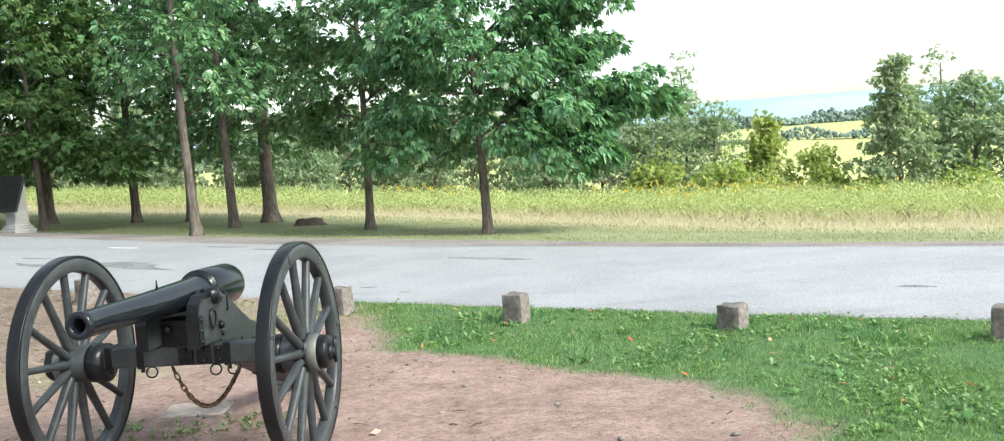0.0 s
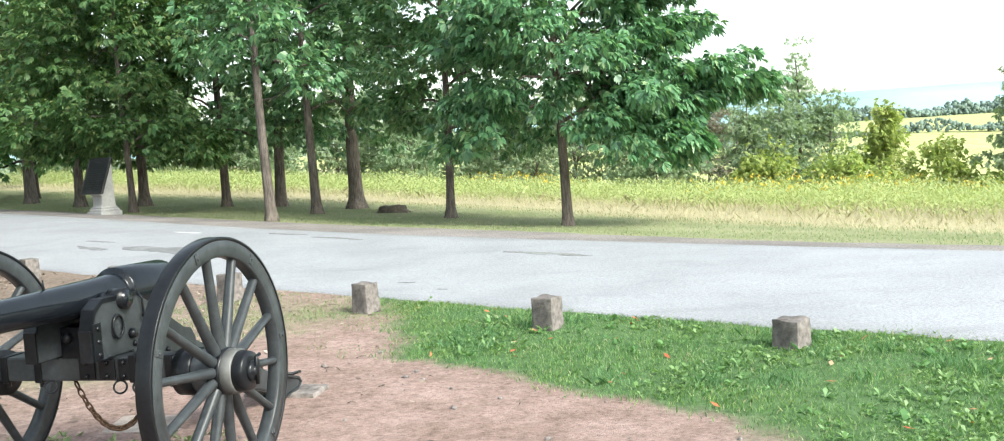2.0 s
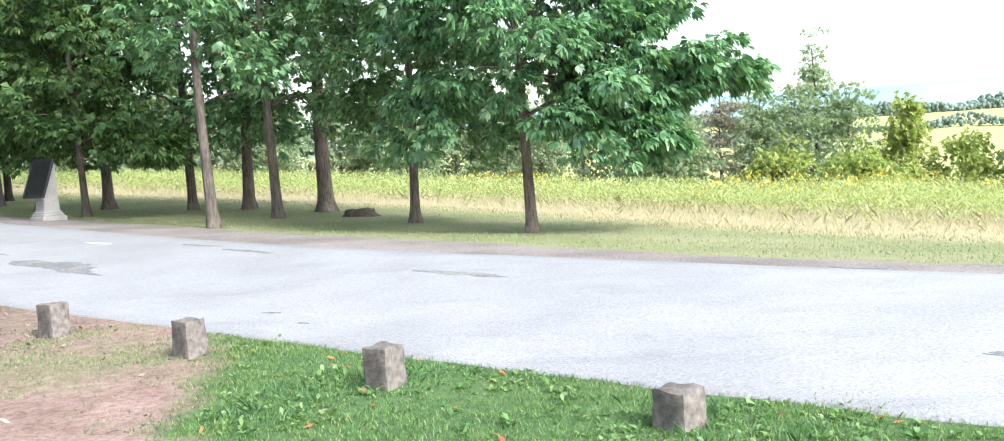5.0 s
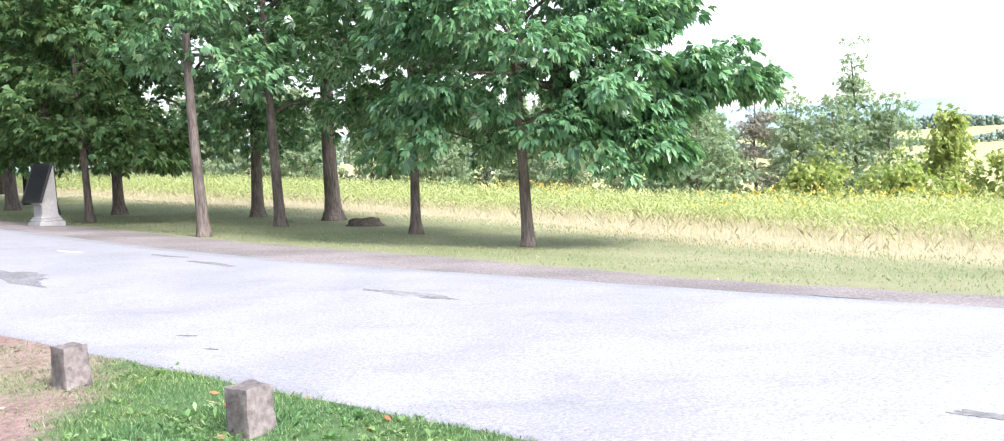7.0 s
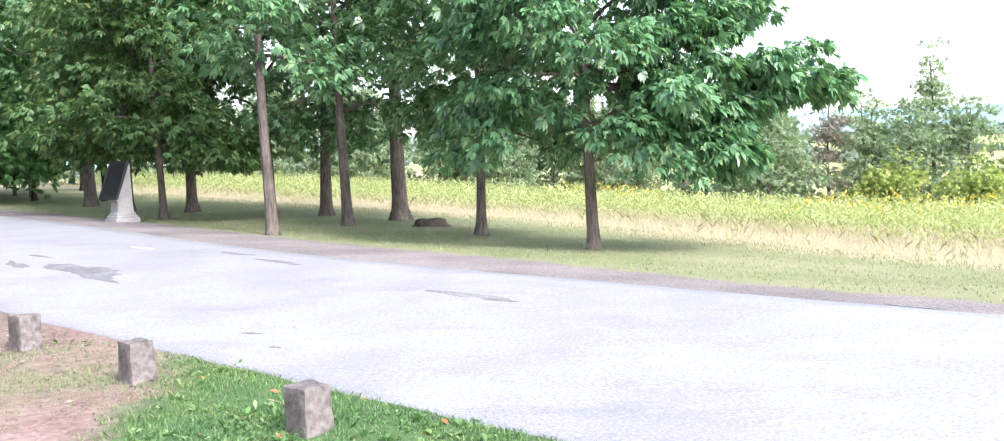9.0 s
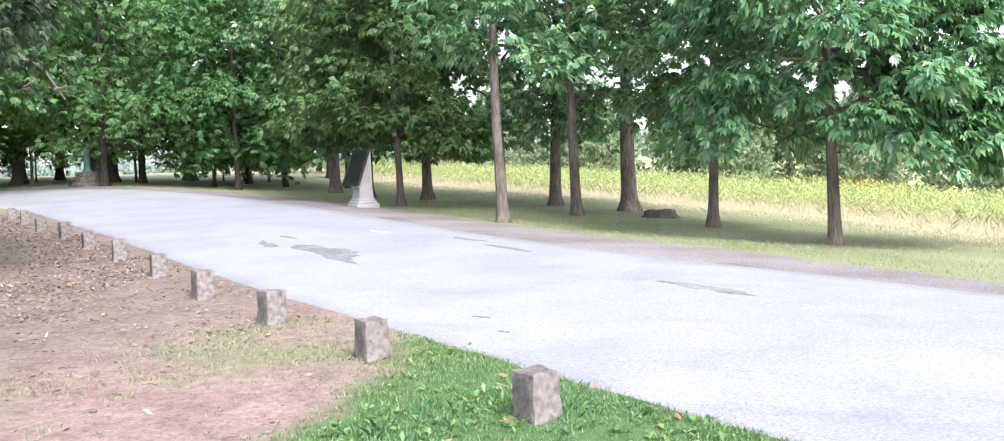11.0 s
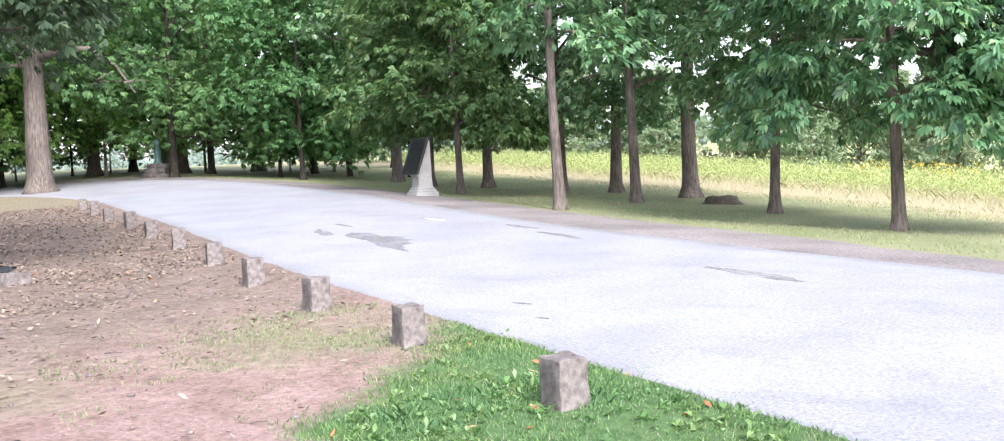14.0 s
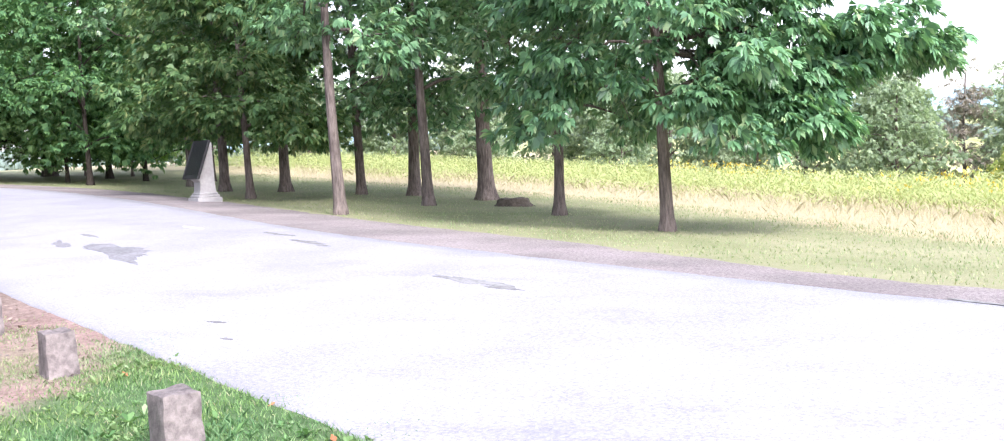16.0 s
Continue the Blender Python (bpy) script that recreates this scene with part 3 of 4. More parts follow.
make_tree("hickory_tree", -8.28, 31.63, 11.5, 3.2, 2.5, 0.165, BARK, LEAF, HICK, "tree", ROW, 14, 67, 29, 0.51, 0.215, 0.082, 6, 12, (-0.3, 0.2))
make_tree("hickory_tree", -7.92, 26.27, 11.0, 4.3, 2.4, 0.15, PALE_BARK, LEAF, "tall tree with a pale slender trunk at the gravel's edge", "tree", ROW, 15, 59, 27, 0.47, 0.215, 0.082, 6, 11, (-0.35, 0.2))
make_tree("hickory_tree", -12.91, 36.24, 11.5, 2.9, 2.8, 0.18, BARK, LEAF, HICK, "tree", ROW, 16, 78, 27, 0.51, 0.215, 0.082, 6, 12)
make_tree("hickory_tree", -10.86, 36.05, 12.0, 2.9, 2.8, 0.22, BARK, LEAF, HICK, "tree", ROW, 17, 71, 27, 0.55, 0.215, 0.082, 6, 12, (0.3, 0.1))
make_tree("hickory_tree", -14.5, 32.27, 9.5, 2.2, 3.1, 0.13, BARK, LEAF_WARM, "young hickory with yellowing leaves beside the stone marker", "tree", ROW, 18, 171, 33, 0.50, 0.215, 0.082, 6, 13, (-0.2, 0.1), extra=((2.4, -1.2, 2.0, 0.5, 12), (-2.2, -1.4, 2.5, 0.5, 10)))
make_tree("hickory_tree", -16.3, 36.94, 11.5, 2.6, 3.0, 0.21, BARK, LEAF, HICK, "tree", ROW, 19, 86, 27, 0.55, 0.215, 0.082, 6, 12)
make_tree("hickory_tree", -18.6, 36.6, 10.5, 2.6, 2.9, 0.2, BARK, LEAF_WARM, "hickory with yellowing leaves behind the stone marker", "tree", ROW, 20, 106, 27, 0.59, 0.215, 0.082, 6, 12)
make_tree("hickory_tree", -22.2, 39.5, 11.5, 2.8, 3.2, 0.26, PALE_BARK, LEAF, HICK, "tree", ROW, 21, 91, 27, 0.59, 0.215, 0.082, 6, 12)

WOOD = "woodland beyond the bend"
FOREST = "tall woodland tree with a dense mid-green crown beyond the lane"
OAK = "old oak with a massive pale furrowed trunk on bare ground"
make_tree("oak_tree", -33.4, 30.9, 15, 5.4, 5.4, 0.56, PALE_BARK, LEAF_FOREST, OAK, "tree", WOOD, 31, 150, 22, 0.9, 0.22, 0.1, 5, 12)
make_tree("oak_tree", -37.2, 29.6, 15, 5.2, 5.7, 0.66, PALE_BARK, LEAF_FOREST, OAK, "tree", WOOD, 32, 150, 22, 0.9, 0.22, 0.1, 5, 12, (-0.9, 0))
# limbs and leaves of this oak carry their canopy shade as base colour
make_tree("oak_tree", -14.2, 12.2, 11, 3.9, 4.6, 0.4, SHADED_BARK, LEAF_OAK_SHADED, "spreading oak with low limbs, shade coloured in, between the guns", "tree", WOOD, 33, 170, 24, 0.6, 0.15, 0.07, 5, 13, extra=((1.9, 4.3, 4.1, 0.6, 9), (-0.3, 4.6, 4.0, 0.6, 9), (2.8, 3.9, 4.4, 0.6, 9), (4.2, 1.1, 4.0, 0.45, 7), (4.9, 2.2, 4.1, 0.45, 7), (3.2, 0.4, 4.5, 0.6, 10), (3.9, 0.9, 4.6, 0.5, 10), (4.6, 1.9, 3.75, 0.3, 6), (3.6, 0.9, 3.55, 0.25, 4)),
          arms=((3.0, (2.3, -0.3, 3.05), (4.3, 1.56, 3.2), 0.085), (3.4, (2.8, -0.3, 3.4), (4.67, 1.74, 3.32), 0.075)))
protos = [make_tree("forest_tree", -33.0, 37.4, 13, 1.9, 3.8, 0.19, SHADED_BARK, LEAF_FOREST, FOREST, "tree", WOOD, 41, 150, 18, 0.85, 0.25, 0.108, 5, 12),
          make_tree("forest_tree", -26.8, 38.9, 11, 1.5, 3.4, 0.12, SHADED_BARK, LEAF_FOREST, FOREST, "tree", WOOD, 42, 150, 18, 0.8, 0.25, 0.108, 5, 12),
          make_tree("forest_tree", -42.9, 40.9, 15, 3.4, 4.4, 0.36, PALE_BARK, LEAF_FOREST, FOREST, "tree", WOOD, 43, 150, 18, 0.95, 0.28, 0.13, 5, 12)]
for i, (fx, fy, k, sc) in enumerate(((-36.5, 43.0, 0, 1.0), (-32.4, 46.2, 1, 1.25), (-28.0, 43.6, 1, 1.0), (-24.4, 43.6, 0, 0.9), (-40.2, 44.5, 2, 0.9), (-45, 34.5, 2, 1.05), (-43.5, 31.0, 0, 1.0), (-47, 37.0, 2, 0.95),
                                     (-42.0, 35.0, 1, 1.1), (-47, 27, 2, 1.1), (-43, 24, 0, 1.1), (-52, 40, 2, 1.2), (-46, 46, 0, 1.25), (-40, 50, 2, 1.1), (-33, 54, 0, 1.2), (-56, 31, 2, 1.2), (-37.0, 22.0, 1, 1.1), (-50, 52, 2, 1.3), (-30, 41.0, 1, 0.8), (-60, 44, 2, 1.3),
                                     (-35.5, 49.5, 1, 0.66), (-53, 27, 1, 0.62), (-55, 37, 1, 0.7), (-47.5, 43, 1, 0.6), (-52, 20, 0, 1.2), (-48, 14, 2, 1.1), (-30.0, 12.0, 2, 1.0), (-38, 8, 0, 1.1))):
    ob = copy_thing(protos[k], pose(fx, fy, gz(fx, fy), 0, 0, 67 * i))
    ob.scale = (sc, sc, sc)

sapling = make_tree("young_tree", -39.2, 32.4, 7.5, 1.8, 3.2, 0.1, BARK, LEAF_YOUNG, "young woodland tree with light yellow-green leaves", "tree", WOOD, 44, 100, 18, 0.7, 0.26, 0.12, 5, 10)
for i, (fx, fy, sc) in enumerate(((-40.0, 39.3, 0.9), (-47.0, 30.0, 1.0), (-38.5, 44.5, 0.85), (-50.0, 36.5, 1.1), (-33.0, 48.5, 0.8), (-45.5, 44.0, 0.55), (-37.5, 50.0, 0.55), (-30.5, 46.5, 0.5), (-49.0, 40.5, 0.6))):
    copy_thing(sapling, pose(fx, fy, gz(fx, fy), 0, 0, 80 * i)).scale = (sc, sc, sc)

# ---- the tree line behind the meadow ----
EDGE = "tree line behind the meadow"
CEDAR = "grey-green cedar with layered feathery sprays behind the meadow"
make_tree("cedar_tree", 12.6, 66.5, 10.4, 1.0, 2.8, 0.16, PALE_BARK, LEAF_CEDAR, "ragged grey-green cedar with a bare spindly top behind the meadow", "tree", EDGE, 51, 170, 14, 0.5, 0.2, 0.07, 5, 18, shape="spire", flat=0.35, tumble=1.0)
make_tree("cedar_tree", 14.3, 65.5, 7.5, 0.8, 2.3, 0.14, PALE_BARK, LEAF_CEDAR, CEDAR, "tree", EDGE, 59, 150, 13, 0.55, 0.2, 0.07, 5, 13, flat=0.32, tumble=1.0)
make_tree("cedar_tree", 11.2, 64.5, 7.1, 0.8, 2.3, 0.14, PALE_BARK, LEAF_CEDAR, CEDAR, "tree", EDGE, 60, 150, 13, 0.55, 0.2, 0.07, 5, 13, flat=0.32, tumble=1.0)
make_tree("cedar_tree", 9.2, 64, 7.0, 1.0, 1.7, 0.11, BARK, LEAF_CEDAR, CEDAR, "tree", EDGE, 58, 110, 13, 0.5, 0.2, 0.07, 5, 13, shape="cone", flat=0.35, tumble=1.0)
make_tree("cedar_tree", 6.9, 65, 7.4, 1.0, 2.0, 0.13, PALE_BARK, LEAF_DYING, "dying cedar with sparse brownish-grey sprays behind the meadow", "tree", EDGE, 63, 90, 12, 0.5, 0.2, 0.06, 5, 14, shape="cone", flat=0.3, tumble=1.0)
make_tree("shrub", 16.9, 63, 6.4, 0.3, 1.9, 0.1, BARK, LEAF_LIGHT, "light yellow-green young tree behind the meadow", "shrub", EDGE, 52, 120, 15, 0.5, 0.24, 0.1, 5, 9, shape="cone", tumble=1.2)
make_tree("shrub", 19.8, 62, 4.3, 0.2, 2.1, 0.1, BARK, LEAF_LIGHT, "yellow-green bush behind the meadow", "shrub", EDGE, 53, 110, 15, 0.5, 0.24, 0.1, 5, 9, tumble=1.2)
cedar = make_tree("cedar_tree", 24.0, 60, 9.4, 0.4, 2.9, 0.2, BARK, LEAF_CEDAR, "dense dark cedar behind the meadow", "tree", EDGE, 54, 180, 16, 0.55, 0.27, 0.11, 5, 14, shape="cone", flat=0.45, tumble=1.0)
wide = make_tree("field_tree", 29.0, 61, 8.6, 0.5, 3.8, 0.2, BARK, LEAF_CEDAR, "broad grey-green tree behind the meadow", "tree", EDGE, 55, 160, 16, 0.7, 0.27, 0.12, 5, 12, flat=0.45, tumble=1.0)
open_top = make_tree("field_tree", 28.3, 64, 10.8, 1.0, 2.6, 0.18, PALE_BARK, LEAF_CEDAR, "thin tree with a sparse airy top behind the meadow", "tree", EDGE, 56, 80, 14, 0.55, 0.26, 0.1, 5, 11)
bush = make_tree("shrub", 14.0, 60, 3.6, 0.2, 2.2, 0.1, BARK, LEAF_LIGHT, "green bush behind the meadow", "shrub", EDGE, 57, 60, 18, 0.6, 0.24, 0.11, 5, 9, tumble=1.2)
for i, (fx, fy, src, sc) in enumerate(((4.4, 69, cedar, 0.8), (3.6, 63, wide, 0.7), (9.6, 62, bush, 1.0), (2.6, 66, cedar, 0.8), (-1.5, 70, wide, 0.9), (-6, 72, cedar, 0.85), (-10.5, 74, wide, 0.85), (-15, 76, wide, 0.8), (-20, 78, cedar, 0.85),
                                      (-25, 76, wide, 0.85), (-31, 74, cedar, 0.9), (-37, 72, wide, 0.95), (-44, 70, wide, 1.2), (-40, 75, cedar, 1.1), (-34, 78, wide, 0.95), (-28, 79, cedar, 0.9), (-17.5, 79, cedar, 0.8), (-8.5, 77, cedar, 0.8), (-3.8, 66, wide, 0.5), (-12.5, 69, wide, 0.55), (-22.5, 71, wide, 0.55), (32.5, 58, cedar, 0.95), (36, 60, wide, 1.0), (22.0, 59.5, bush, 0.8), (26.5, 57.5, bush, 0.9),
                                      (40, 56, cedar, 1.0), (44, 54, wide, 1.1), (9.6, 73, open_top, 0.8), (31, 57, bush, 0.85))):
    ob = copy_thing(src, pose(fx, fy, gz(fx, fy), 0, 0, 49 * i))
    ob.scale = (sc, sc, sc)


# ---- the field gun ----
def make_wheel(parent, x, outward):
    """A fourteen-spoked wheel, with its outer face towards the outward sign of x."""
    hub = new("wheel")
    hub.parent, hub.location, hub.empty_display_size = parent, (x, 0, 0.72), 0.1
    turn = pose(0, 0, 0, 0, 90 * outward, 0)
    bm = lathe(bmesh.new(), [(0.616, -0.036), (0.622, -0.040), (0.704, -0.040), (0.708, -0.036), (0.708, 0.036), (0.704, 0.040), (0.622, 0.040), (0.616, 0.036)], 72, turn, True)
    part("rim", bm, OLIVE, hub, "olive-grey wooden rim")
    bm = lathe(bmesh.new(), [(0.706, -0.042), (0.722, -0.042), (0.724, -0.038), (0.724, 0.038), (0.722, 0.042), (0.706, 0.042)], 72, turn, True)
    part("tyre", bm, IRON, hub, "black iron tyre")
    nave = [(0.07, -0.20), (0.105, -0.20), (0.112, -0.16), (0.118, -0.15), (0.122, -0.06), (0.125, 0.0), (0.122, 0.05), (0.118, 0.06)]
    part("nave", lathe(bmesh.new(), nave, 36, turn), OLIVE, hub)
    part("hub_band", lathe(bmesh.new(), [(0.119, 0.045), (0.124, 0.048), (0.121, 0.115), (0.115, 0.12)], 36, turn), HUB_PAINT, hub, "pale worn hub band")
    part("nave_ring", lathe(bmesh.new(), [(0.118, 0.030), (0.130, 0.032), (0.129, 0.058), (0.118, 0.06)], 36, turn), IRON, hub)
    part("hub_ring", lathe(bmesh.new(), [(0.10, 0.11), (0.112, 0.113), (0.108, 0.17), (0.10, 0.182), (0.06, 0.184)], 36, turn), IRON, hub, "black iron hub ring")
    part("inner_ring", lathe(bmesh.new(), [(0.06, -0.228), (0.128, -0.225), (0.131, -0.12), (0.12, -0.115)], 36, turn), IRON, hub)
    cap = lathe(bmesh.new(), [(0.058, 0.17), (0.056, 0.192), (0.05, 0.206), (0.03, 0.206), (0.028, 0.216), (0.015, 0.22)], 20, turn)
    part("axle_cap", cap, IRON, hub)
    pin = tube(bmesh.new(), [(outward * 0.215, 0.0, -0.07), (outward * 0.215, 0.0, 0.075), (outward * 0.22, 0.03, 0.085)], 0.011, 8)
    part("linchpin", pin, IRON, hub)
    bm = bmesh.new()
    prof = [(0.11, 0.036, 0.033), (0.2, 0.034, 0.028), (0.34, 0.031, 0.024), (0.5, 0.028, 0.022), (0.63, 0.028, 0.023)]
    rings = [[bm.verts.new((outward * 0.012 * (1 - (q - 0.11) / 0.5) + hx * math.cos(a), hy * math.sin(a), q)) for a in np.linspace(0, 2 * math.pi, 10, endpoint=False)] for q, hx, hy in prof]
    for a, b in zip(rings, rings[1:]):
        for k in range(10):
            bm.faces.new((a[k], a[(k + 1) % 10], b[(k + 1) % 10], b[k]))
    spoke = part("spoke", bm, OLIVE, hub)
    for k in range(14):
        ob = spoke if k == 0 else spoke.copy()
        if k:
            scene.collection.objects.link(ob)
        ob.matrix_basis = pose(0, 0, 0, 360 / 14 * k + 6)
    for k in range(7):
        a = radians(360 / 7 * k + 19)
        bm = box(bmesh.new(), 0.006, 0.035, 0.06, pose(outward * 0.042, 0.665 * math.sin(-a), 0.665 * math.cos(a), math.degrees(a)), 0.002)
        bmesh.ops.create_cone(bm, cap_ends=True, segments=8, radius1=0.008, radius2=0.006, depth=0.008, matrix=pose(outward * 0.047, 0.665 * math.sin(-a), 0.665 * math.cos(a), 0, 90))
        part("rim_plate", bm, OLIVE, hub)
    return hub


def make_cannon(x, y, turn):
    root = empty("field_cannon", pose(x, y, gz(x, y) - 0.035, 0, 0, turn))
    make_wheel(root, 0.785, 1)
    make_wheel(root, -0.785, -1)
    # barrel: muzzle towards -y
    fwd = pose(0, 0, 1.135, 90 - 1.1, 0, 0)
    prof = [(0.0385, 0.96), (0.0385, 1.275), (0.05, 1.285), (0.070, 1.285), (0.078, 1.275), (0.079, 1.24), (0.075, 1.20), (0.074, 1.13), (0.083, 0.6), (0.097, 0.2), (0.105, -0.05), (0.112, -0.22),
            (0.116, -0.235), (0.142, -0.238), (0.147, -0.25), (0.147, -0.70), (0.142, -0.72), (0.13, -0.735), (0.10, -0.76), (0.06, -0.775)]
    barrel = part("barrel", lathe(bmesh.new(), prof, 48, fwd), BARREL, root, "glossy black rifled gun barrel")
    part("bore", lathe(bmesh.new(), [(0.038, 0.94), (0.038, 0.96)], 24, fwd), BORE, barrel)
    part("cascabel", lathe(bmesh.new(), [(0.05, -0.76), (0.038, -0.80), (0.03, -0.83), (0.045, -0.86), (0.05, -0.89), (0.04, -0.93), (0.015, -0.945)], 24, fwd), BARREL, barrel)
    part("trunnion", tube(bmesh.new(), [(-0.245, 0.02, 1.125), (0.245, 0.02, 1.125)], 0.047, 24), BARREL, barrel)
    sight = tube(bmesh.new(), [(0.0, -0.35, 1.22), (0.0, -0.35, 1.285)], [0.009, 0.004], 8)
    part("front_sight", sight, IRON, barrel)
    # carriage
    outline = [(-0.27, 0.825), (-0.27, 0.98), (-0.23, 1.09), (-0.16, 1.135), (-0.03, 1.135), (0.02, 1.09), (0.08, 1.135), (0.15, 1.13), (0.24, 1.09), (0.62, 0.86), (0.70, 0.84), (0.74, 0.78), (0.74, 0.64), (0.1, 0.66), (0.085, 0.825)]
    for sx in (-1, 1):
        cheek = part("cheek", prism(bmesh.new(), outline, sx * 0.135, sx * 0.205, 0.006), OLIVE, root, "olive-grey carriage cheek", smooth=False)
        strap = prism(bmesh.new(), [(-0.28, 0.98), (-0.24, 1.105), (-0.16, 1.152), (-0.035, 1.15), (-0.01, 1.175), (0.05, 1.175), (0.085, 1.15), (0.16, 1.145), (0.16, 1.125), (-0.16, 1.125), (-0.225, 1.08), (-0.262, 0.98)], sx * 0.13, sx * 0.21, 0.003)
        part("trunnion_plate", strap, IRON, cheek, smooth=False)
        part("cap_square", tube(bmesh.new(), [(sx * 0.135, 0.02, 1.125), (sx * 0.235, 0.02, 1.125)], 0.058, 24), IRON, cheek)
        disc = tube(bmesh.new(), [(sx * 0.203, 0.08, 0.92), (sx * 0.235, 0.08, 0.92)], [0.032, 0.02], 16)
        part("boss", disc, IRON, cheek)
        for by, bz in ((-0.225, 0.86), (-0.225, 0.93), (-0.225, 1.0), (0.1, 0.86), (0.42, 0.76), (0.62, 0.72)):
            part("bolt", tube(bmesh.new(), [(sx * 0.203, by, bz), (sx * 0.222, by, bz)], [0.019, 0.013], 8), IRON, cheek)
        ring = torus(bmesh.new(), 0.054, 0.008, pose(sx * 0.222, -0.06, 0.985, 0, 90, 0), 20, 8, 1.15, 0.85)
        part("ring_handle", ring, IRON, cheek)
        plate = box(bmesh.new(), 0.012, 0.07, 0.20, pose(sx * 0.209, -0.232, 0.93), 0.003)
        part("front_strap", plate, IRON, cheek, smooth=False)
        part("front_plate", box(bmesh.new(), 0.074, 0.014, 0.17, pose(sx * 0.17, -0.276, 0.91), 0.003), IRON, cheek, smooth=False)
        key = tube(bmesh.new(), [(sx * 0.21, 0.16, 1.14), (sx * 0.23, 0.17, 1.10), (sx * 0.23, 0.17, 1.02), (sx * 0.225, 0.17, 1.0)], 0.007, 6)
        part("cap_key", key, IRON, cheek)
    axle = part("axle_tree", box(bmesh.new(), 1.22, 0.15, 0.135, pose(0, 0, 0.752), 0.012), OLIVE, root, "olive-grey wooden axle body", smooth=False)
    for sx in (-0.52, -0.3, 0.3, 0.52):
        band = box(bmesh.new(), 0.045, 0.165, 0.15, pose(sx, 0, 0.751), 0.004)
        tube(band, [(sx, -0.05, 0.65), (sx, -0.05, 0.69)], 0.014, 8)
        part("axle_band", band, IRON, axle, smooth=False)
    part("axle_arm", tube(bmesh.new(), [(-0.97, 0, 0.72), (0.97, 0, 0.72)], 0.042, 16), IRON, axle)
    for sx in (-0.22, 0.22, 0.34):
        part("ring", torus(bmesh.new(), 0.035, 0.006, pose(sx, -0.085, 0.655, 75, 0, 20), 16, 6), IRON, axle)
    stock = [(0.06, 0.68), (0.06, 0.82), (0.75, 0.80), (1.4, 0.50), (2.1, 0.20), (2.32, 0.15), (2.36, 0.11), (2.30, 0.075), (2.1, 0.06), (1.4, 0.30), (0.7, 0.58)]
    trail = part("trail", prism(bmesh.new(), stock, -0.105, 0.105, 0.012), OLIVE, root, "olive-grey trail beam", smooth=False)
    plate = prism(bmesh.new(), [(2.02, 0.245), (2.32, 0.162), (2.38, 0.11), (2.30, 0.062), (2.05, 0.045), (2.05, 0.06), (2.29, 0.078), (2.355, 0.11), (2.31, 0.145), (2.02, 0.23)], -0.112, 0.112, 0.003)
    part("trail_plate", plate, OLIVE, trail, smooth=False)
    part("lunette", torus(bmesh.new(), 0.06, 0.016, pose(0, 2.41, 0.11, 8), 20, 8), IRON, trail)
    handles = bmesh.new()
    tube(handles, [(-0.17, 2.1, 0.23), (0.17, 2.1, 0.23)], 0.012, 8)
    tube(handles, [(-0.17, 2.1, 0.23), (-0.17, 2.22, 0.22)], 0.012, 8)
    tube(handles, [(0.17, 2.1, 0.23), (0.17, 2.22, 0.22)], 0.012, 8)
    part("manoeuvring_handle", handles, IRON, trail)
    loops = tube(bmesh.new(), [(-0.05, 1.85, 0.26), (-0.05, 1.85, 0.34), (0.05, 1.85, 0.34), (0.05, 1.85, 0.26)], 0.011, 8)
    part("handspike_loop", loops, IRON, trail)
    band = prism(bmesh.new(), [(1.32, 0.545), (1.48, 0.475), (1.48, 0.265), (1.32, 0.325)], -0.111, 0.111, 0.003)
    part("trail_band", band, IRON, trail, smooth=False)
    screw = tube(bmesh.new(), [(0, 0.48, 0.62), (0, 0.48, 0.99)], 0.024, 12)
    for a in range(4):
        tube(screw, [(0, 0.48, 0.86), (0.10 * math.cos(a * 1.571), 0.48 + 0.10 * math.sin(a * 1.571), 0.86)], 0.010, 6)
    part("elevating_screw", screw, IRON, root)
    washer = part("washer_hook", torus(bmesh.new(), 0.05, 0.009, pose(0.55, 0.1, 0.78, 0, 70), 16, 6), IRON, root)
    transom = part("transom", box(bmesh.new(), 0.27, 0.22, 0.17, pose(0, 0.03, 0.90), 0.006), IRON, root, "black iron-bound transom", smooth=False)
    for bx, bz in ((-0.085, 0.93), (0.085, 0.93)):
        part("bolt_head", tube(bmesh.new(), [(bx, -0.078, bz), (bx, -0.10, bz), (bx, -0.112, bz)], [0.03, 0.028, 0.014], 12), IRON, transom)
    for bx, wide in ((0.02, 0.10), (0.145, 0.10), (0.25, 0.07)):
        strap = part("axle_strap", box(bmesh.new(), wide, 0.016, 0.115, pose(bx, -0.081, 0.752), 0.006), IRON, axle, smooth=False)
        for bz in (0.715, 0.79):
            part("strap_bolt", tube(bmesh.new(), [(bx, -0.087, bz), (bx, -0.104, bz)], [0.017, 0.011], 8), IRON, strap)
    chain = bmesh.new()
    pts = []
    for i in range(27):
        t = i / 26
        pts.append(Vector((-0.11 + 0.39 * t, -0.02 + 0.25 * t, 0.675 - 0.02 * t - 0.29 * (1 - (2 * t - 1) ** 2) - 0.22 * t * (1 - t) * (1 - 2 * t))))
    for i, (a, b) in enumerate(zip(pts, pts[1:])):
        d = (b - a)
        m = Matrix.Translation((a + b) / 2) @ d.to_track_quat("X", "Z").to_matrix().to_4x4() @ pose(0, 0, 0, 90 * (i % 2) + 20)
        torus(chain, 0.019, 0.006, m, 10, 5, 1.5, 0.8)
    part("lock_chain", chain, RUST, root, "rusty hanging lock chain")
